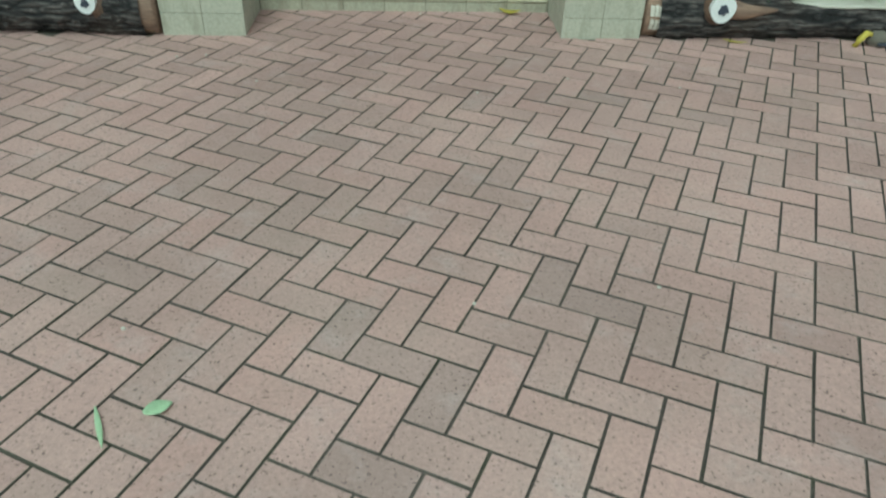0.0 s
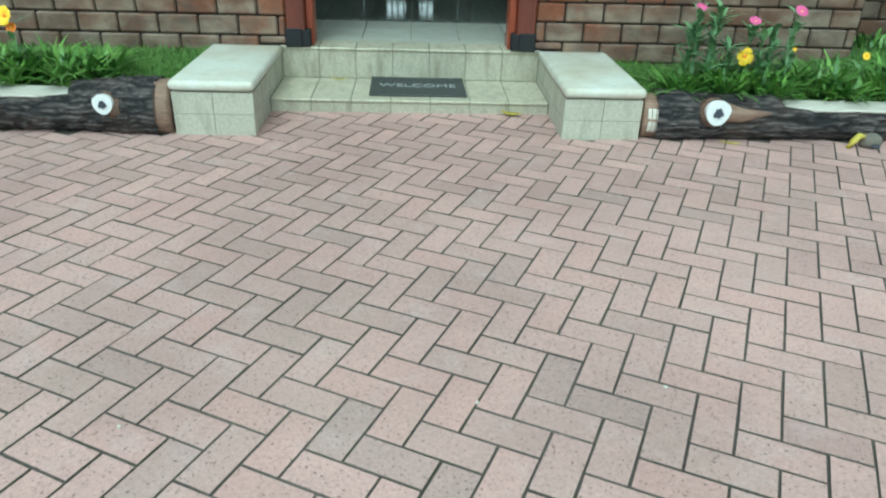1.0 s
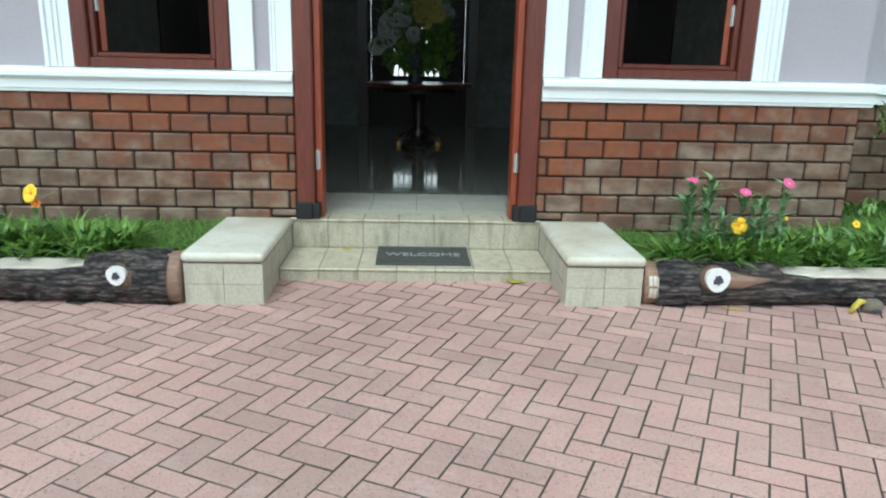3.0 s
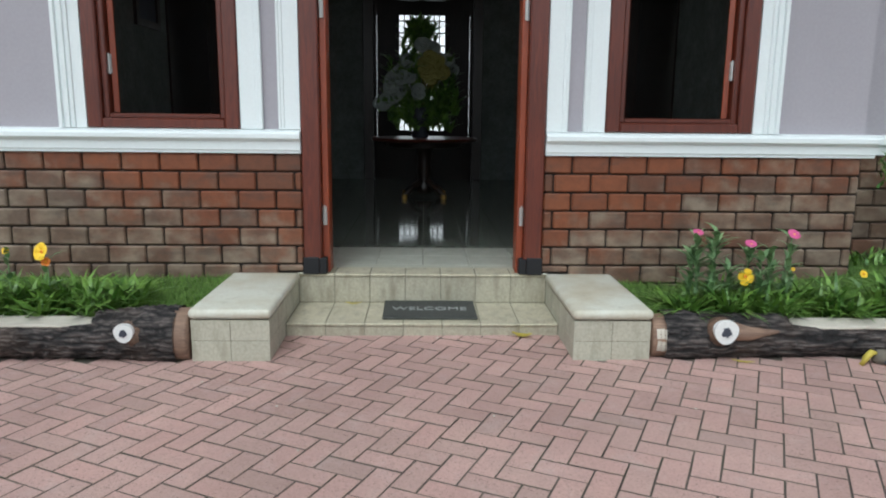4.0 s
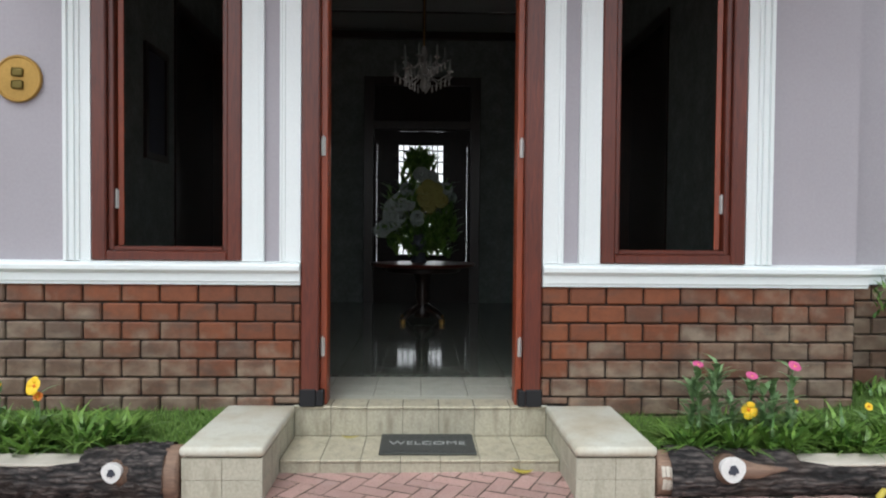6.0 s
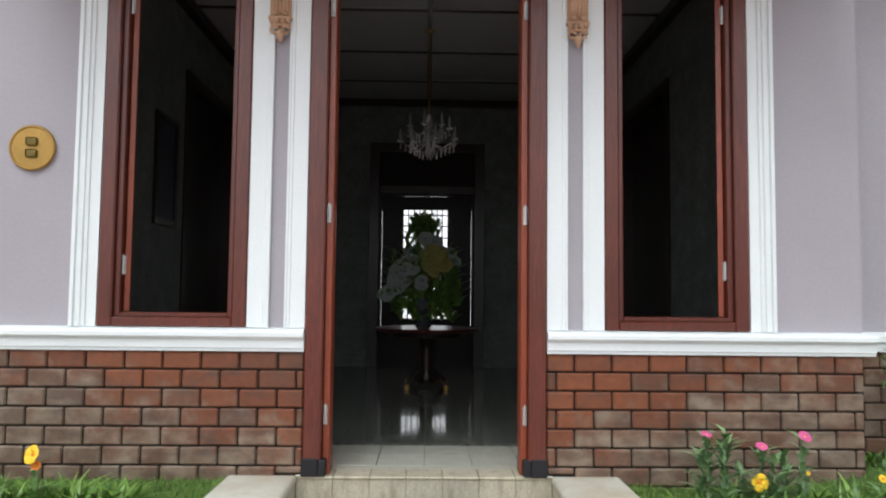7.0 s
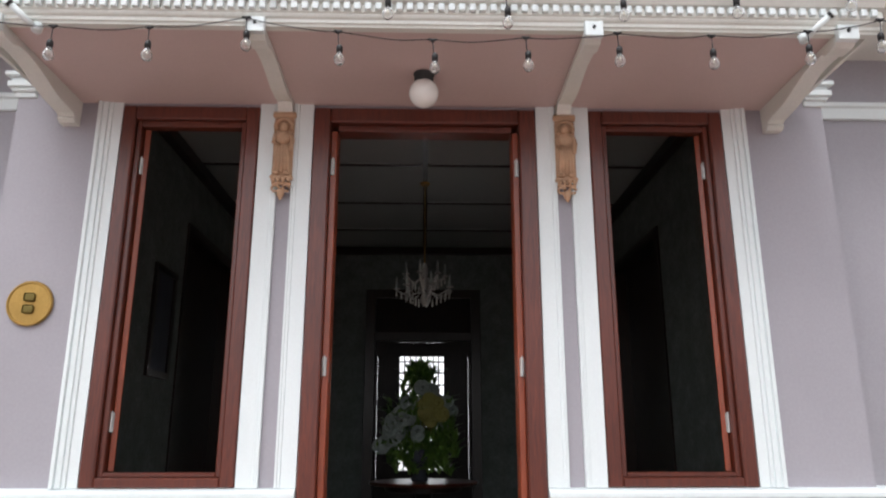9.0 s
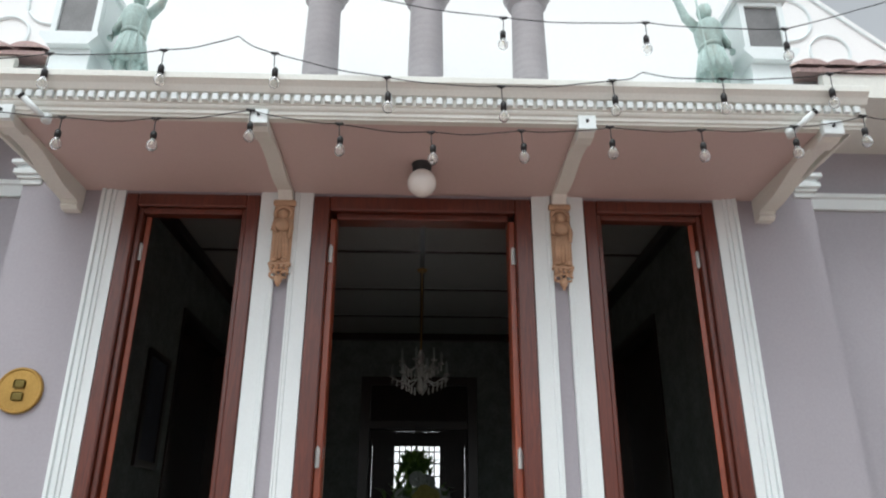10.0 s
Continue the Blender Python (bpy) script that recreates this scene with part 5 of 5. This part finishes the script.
ch = thing("chandelier", (0.030, 3.3, 2.70), "crystal chandelier with candle arms, unlit", "chandelier")
bm = bmesh.new()
tube(bm, [(0, 0, 0.5), (0, 0, RZ - 2.70 - 0.031)], 0.008, 8)
lathe(bm, [(0.05, RZ - 2.70 - 0.05), (0.06, RZ - 2.70 - 0.031)], 16)
part("rod", bm, BRASS, ch)
bm = bmesh.new()
lathe(bm, [(0.015, 0.05), (0.05, 0.10), (0.03, 0.18), (0.06, 0.25), (0.025, 0.34), (0.045, 0.44), (0.02, 0.52)], 16)
part("stem", bm, CRYSTAL, ch, "cut glass stem", True)
for i in range(14):
    a = 2 * math.pi * i / 14
    r = 0.30 if i % 2 else 0.22
    z = 0.22 if i % 2 else 0.36
    d = Vector((math.cos(a), math.sin(a), 0))
    bm = bmesh.new()
    tube(bm, [d * 0.04 + Vector((0, 0, z)), d * r * 0.55 + Vector((0, 0, z - 0.07)), d * r + Vector((0, 0, z))], 0.008, 6)
    lathe(bm, [(0.012, 0.0), (0.04, 0.012), (0.042, 0.018)], 12, d * r + Vector((0, 0, z)))
    arm = part("arm", bm, CRYSTAL, ch, "glass arm", True)
    bm = bmesh.new()
    tube(bm, [d * r + Vector((0, 0, z + 0.018)), d * r + Vector((0, 0, z + 0.11)), d * r + Vector((0, 0, z + 0.15))], [0.013, 0.012, 0.004], 8)
    part("candle", bm, DIMWHITE, arm, "white candle tube, darkened for the dim hall", True)
    for k in range(5):
        bm = bmesh.new()
        lathe(bm, [(0.002, -0.075), (0.012, -0.055), (0.006, -0.035), (0.009, -0.02), (0.002, -0.005)], 6, d * r * (1 - 0.17 * k) + Vector((0, 0, z - 0.025 * k)))
        part("prism_drop", bm, CRYSTAL, arm)

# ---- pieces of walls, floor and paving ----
fl_tile = tile_mesh("dim_floor_tile", 0.2985, 0.2985, 0.013, DIMFLOORTILE, 0.0015)
fl_land = tile_mesh("daylit_landing_tile", 0.2965, 0.2965, 0.013, DAYLITTILE, 0.003)
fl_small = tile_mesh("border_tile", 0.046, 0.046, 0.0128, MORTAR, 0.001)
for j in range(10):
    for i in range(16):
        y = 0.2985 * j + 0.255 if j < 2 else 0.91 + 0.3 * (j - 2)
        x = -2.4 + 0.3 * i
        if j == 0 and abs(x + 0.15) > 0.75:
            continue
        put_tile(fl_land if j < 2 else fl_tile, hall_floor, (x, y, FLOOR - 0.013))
for i in range(52):
    put_tile(fl_small, hall_floor, (-2.39 + 0.092 * i, 0.858, FLOOR - 0.0135))
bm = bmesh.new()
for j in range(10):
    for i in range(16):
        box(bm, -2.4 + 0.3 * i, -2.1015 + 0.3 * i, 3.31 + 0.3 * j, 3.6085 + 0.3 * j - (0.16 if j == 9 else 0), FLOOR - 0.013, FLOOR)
rest = part("far_tiles", bm, DIMFLOORTILE, hall_floor)
tagged(rest, kind="stuff")
bm = boxes((-0.752, 0.752, 0.179, 0.254, FLOOR - 0.02, FLOOR - 0.001))
part("threshold", bm, DAYLITTILE, hall_floor)

BL, BH, BJ = 0.2232, 0.1107, 0.0095
bricks = {}


def brick_mesh(w, h):
    key = (round(w, 3), round(h, 3))
    if key not in bricks:
        bm = bmesh.new()
        box(bm, 0, w, -0.016, 0.02, -h, 0, 0.0085)
        bricks[key] = mesh_of(bm, "brick", BRICK)
    return bricks[key]


def lay(parent, s, x_from, x_to, first, y):
    for row in range(10):
        top = SILL_LO - 0.004 - row * BH
        h = BH - BJ
        x = x_from
        w = first[row % 2]
        if x_from < 0.76 and top < 0.30:
            x, w = 0.756, w + BL - 0.04 if w < 0.1 else w - 0.04
        while x < x_to - 0.01:
            w = min(w, x_to - x)
            ww = w - BJ
            if ww > 0.012:
                short = x < 0.75 and 0.28 < top < 0.32  # ends on the step block
                b = new("brick", brick_mesh(ww, top - 0.266 if short else h))
                b.parent = parent
                b.location = ((x if s > 0 else -x - ww), y + 0.0015 * math.sin(37 * x + 11 * row), top)
                b.rotation_euler = (0, radians(0.25 * math.sin(53 * x + 7 * row)), 0)
            x += w
            w = BL


lay(plinth_west, -1, DOOR_O + 0.003, END, (0.158, 0.047), 0.0)
lay(plinth_east, 1, DOOR_O + 0.003, END, (0.168, 0.060), 0.0)
lay(wing_east, 1, END + 0.012, END + 1.2, (0.10, 0.21), REC)
lay(wing_west, -1, END + 0.012, END + 1.2, (0.10, 0.21), REC)

W = 0.0999
ANG = radians(-25.84)
bx, by = math.cos(ANG), math.sin(ANG)
OX, OY = 0.0749, -0.1409


def paver(flat):
    bm = bmesh.new()
    w, d = (2 * W - 0.0042, W - 0.0042) if flat else (W - 0.0042, 2 * W - 0.0042)
    box(bm, -w / 2, w / 2, -d / 2, d / 2, -0.05, 0.0, 0.0018)
    me = mesh_of(bm, "paver", PAVER)
    me.materials.append(JOINT)
    for p in me.polygons:
        p.material_index = 0 if p.normal.z > 0.9 else 1
    return me


pav = {True: paver(True), False: paver(False)}
spots = []
for i in range(-96, 108):
    for j in range(-102, 56):
        k = (i - j - 2) % 4
        if k not in (0, 3):
            continue
        ci, cj = (i + 1, j + 0.5) if k == 0 else (i + 0.5, j + 1)
        x = OX + W * (ci * bx - cj * by)
        y = OY + W * (ci * by + cj * bx)
        if y > -0.34 or (y > -0.80 and 0.86 < abs(x - X0) < 4.6) or y < -6.35 or abs(x) > 7.85:
            continue
        spots.append((k == 0, x, y))
near = [p for p in spots if -3.75 < p[2] < -1.55 and abs(p[1] - 0.05) < 0.62 + 0.42 * (p[2] + 3.75)]
near = sorted(near, key=lambda p: p[2])[:310]
chosen = set(near)
TILT = math.atan(SLOPE)
pr = random.Random(5)
far = bmesh.new()
for spot in spots:
    flat, x, y = spot
    m = Matrix.Translation((x, y, ground_z(y, x) + pr.uniform(-0.0012, 0.0012))) @ Matrix.Rotation(TILT, 4, "X") @ Matrix.Rotation(-math.atan(CROSS), 4, "Y") @ Matrix.Rotation(ANG + radians(pr.uniform(-0.7, 0.7)), 4, "Z")
    if spot in chosen:
        o = new("paver", pav[flat])
        o.parent = pavement
        o.matrix_basis = m
    else:
        w, d = (2 * W - 0.0042, W - 0.0042) if flat else (W - 0.0042, 2 * W - 0.0042)
        c = 0.0018
        top = [m @ Vector(p) for p in ((-w / 2 + c, -d / 2 + c, 0), (w / 2 - c, -d / 2 + c, 0), (w / 2 - c, d / 2 - c, 0), (-w / 2 + c, d / 2 - c, 0))]
        mid = [m @ Vector(p) for p in ((-w / 2, -d / 2, -c), (w / 2, -d / 2, -c), (w / 2, d / 2, -c), (-w / 2, d / 2, -c))]
        low = [m @ Vector(p) for p in ((-w / 2, -d / 2, -0.03), (w / 2, -d / 2, -0.03), (w / 2, d / 2, -0.03), (-w / 2, d / 2, -0.03))]
        t, q, l = ([far.verts.new(p) for p in ring] for ring in (top, mid, low))
        far.faces.new(t)
        for a in range(4):
            b = (a + 1) % 4
            far.faces.new((q[a], q[b], t[b], t[a])).material_index = 1
            far.faces.new((l[a], l[b], q[b], q[a])).material_index = 1
rest = part("paver_field", far, PAVER, pavement, "further clay pavers in the same bond")
rest.data.materials.append(JOINT)
tagged(rest, kind="stuff")
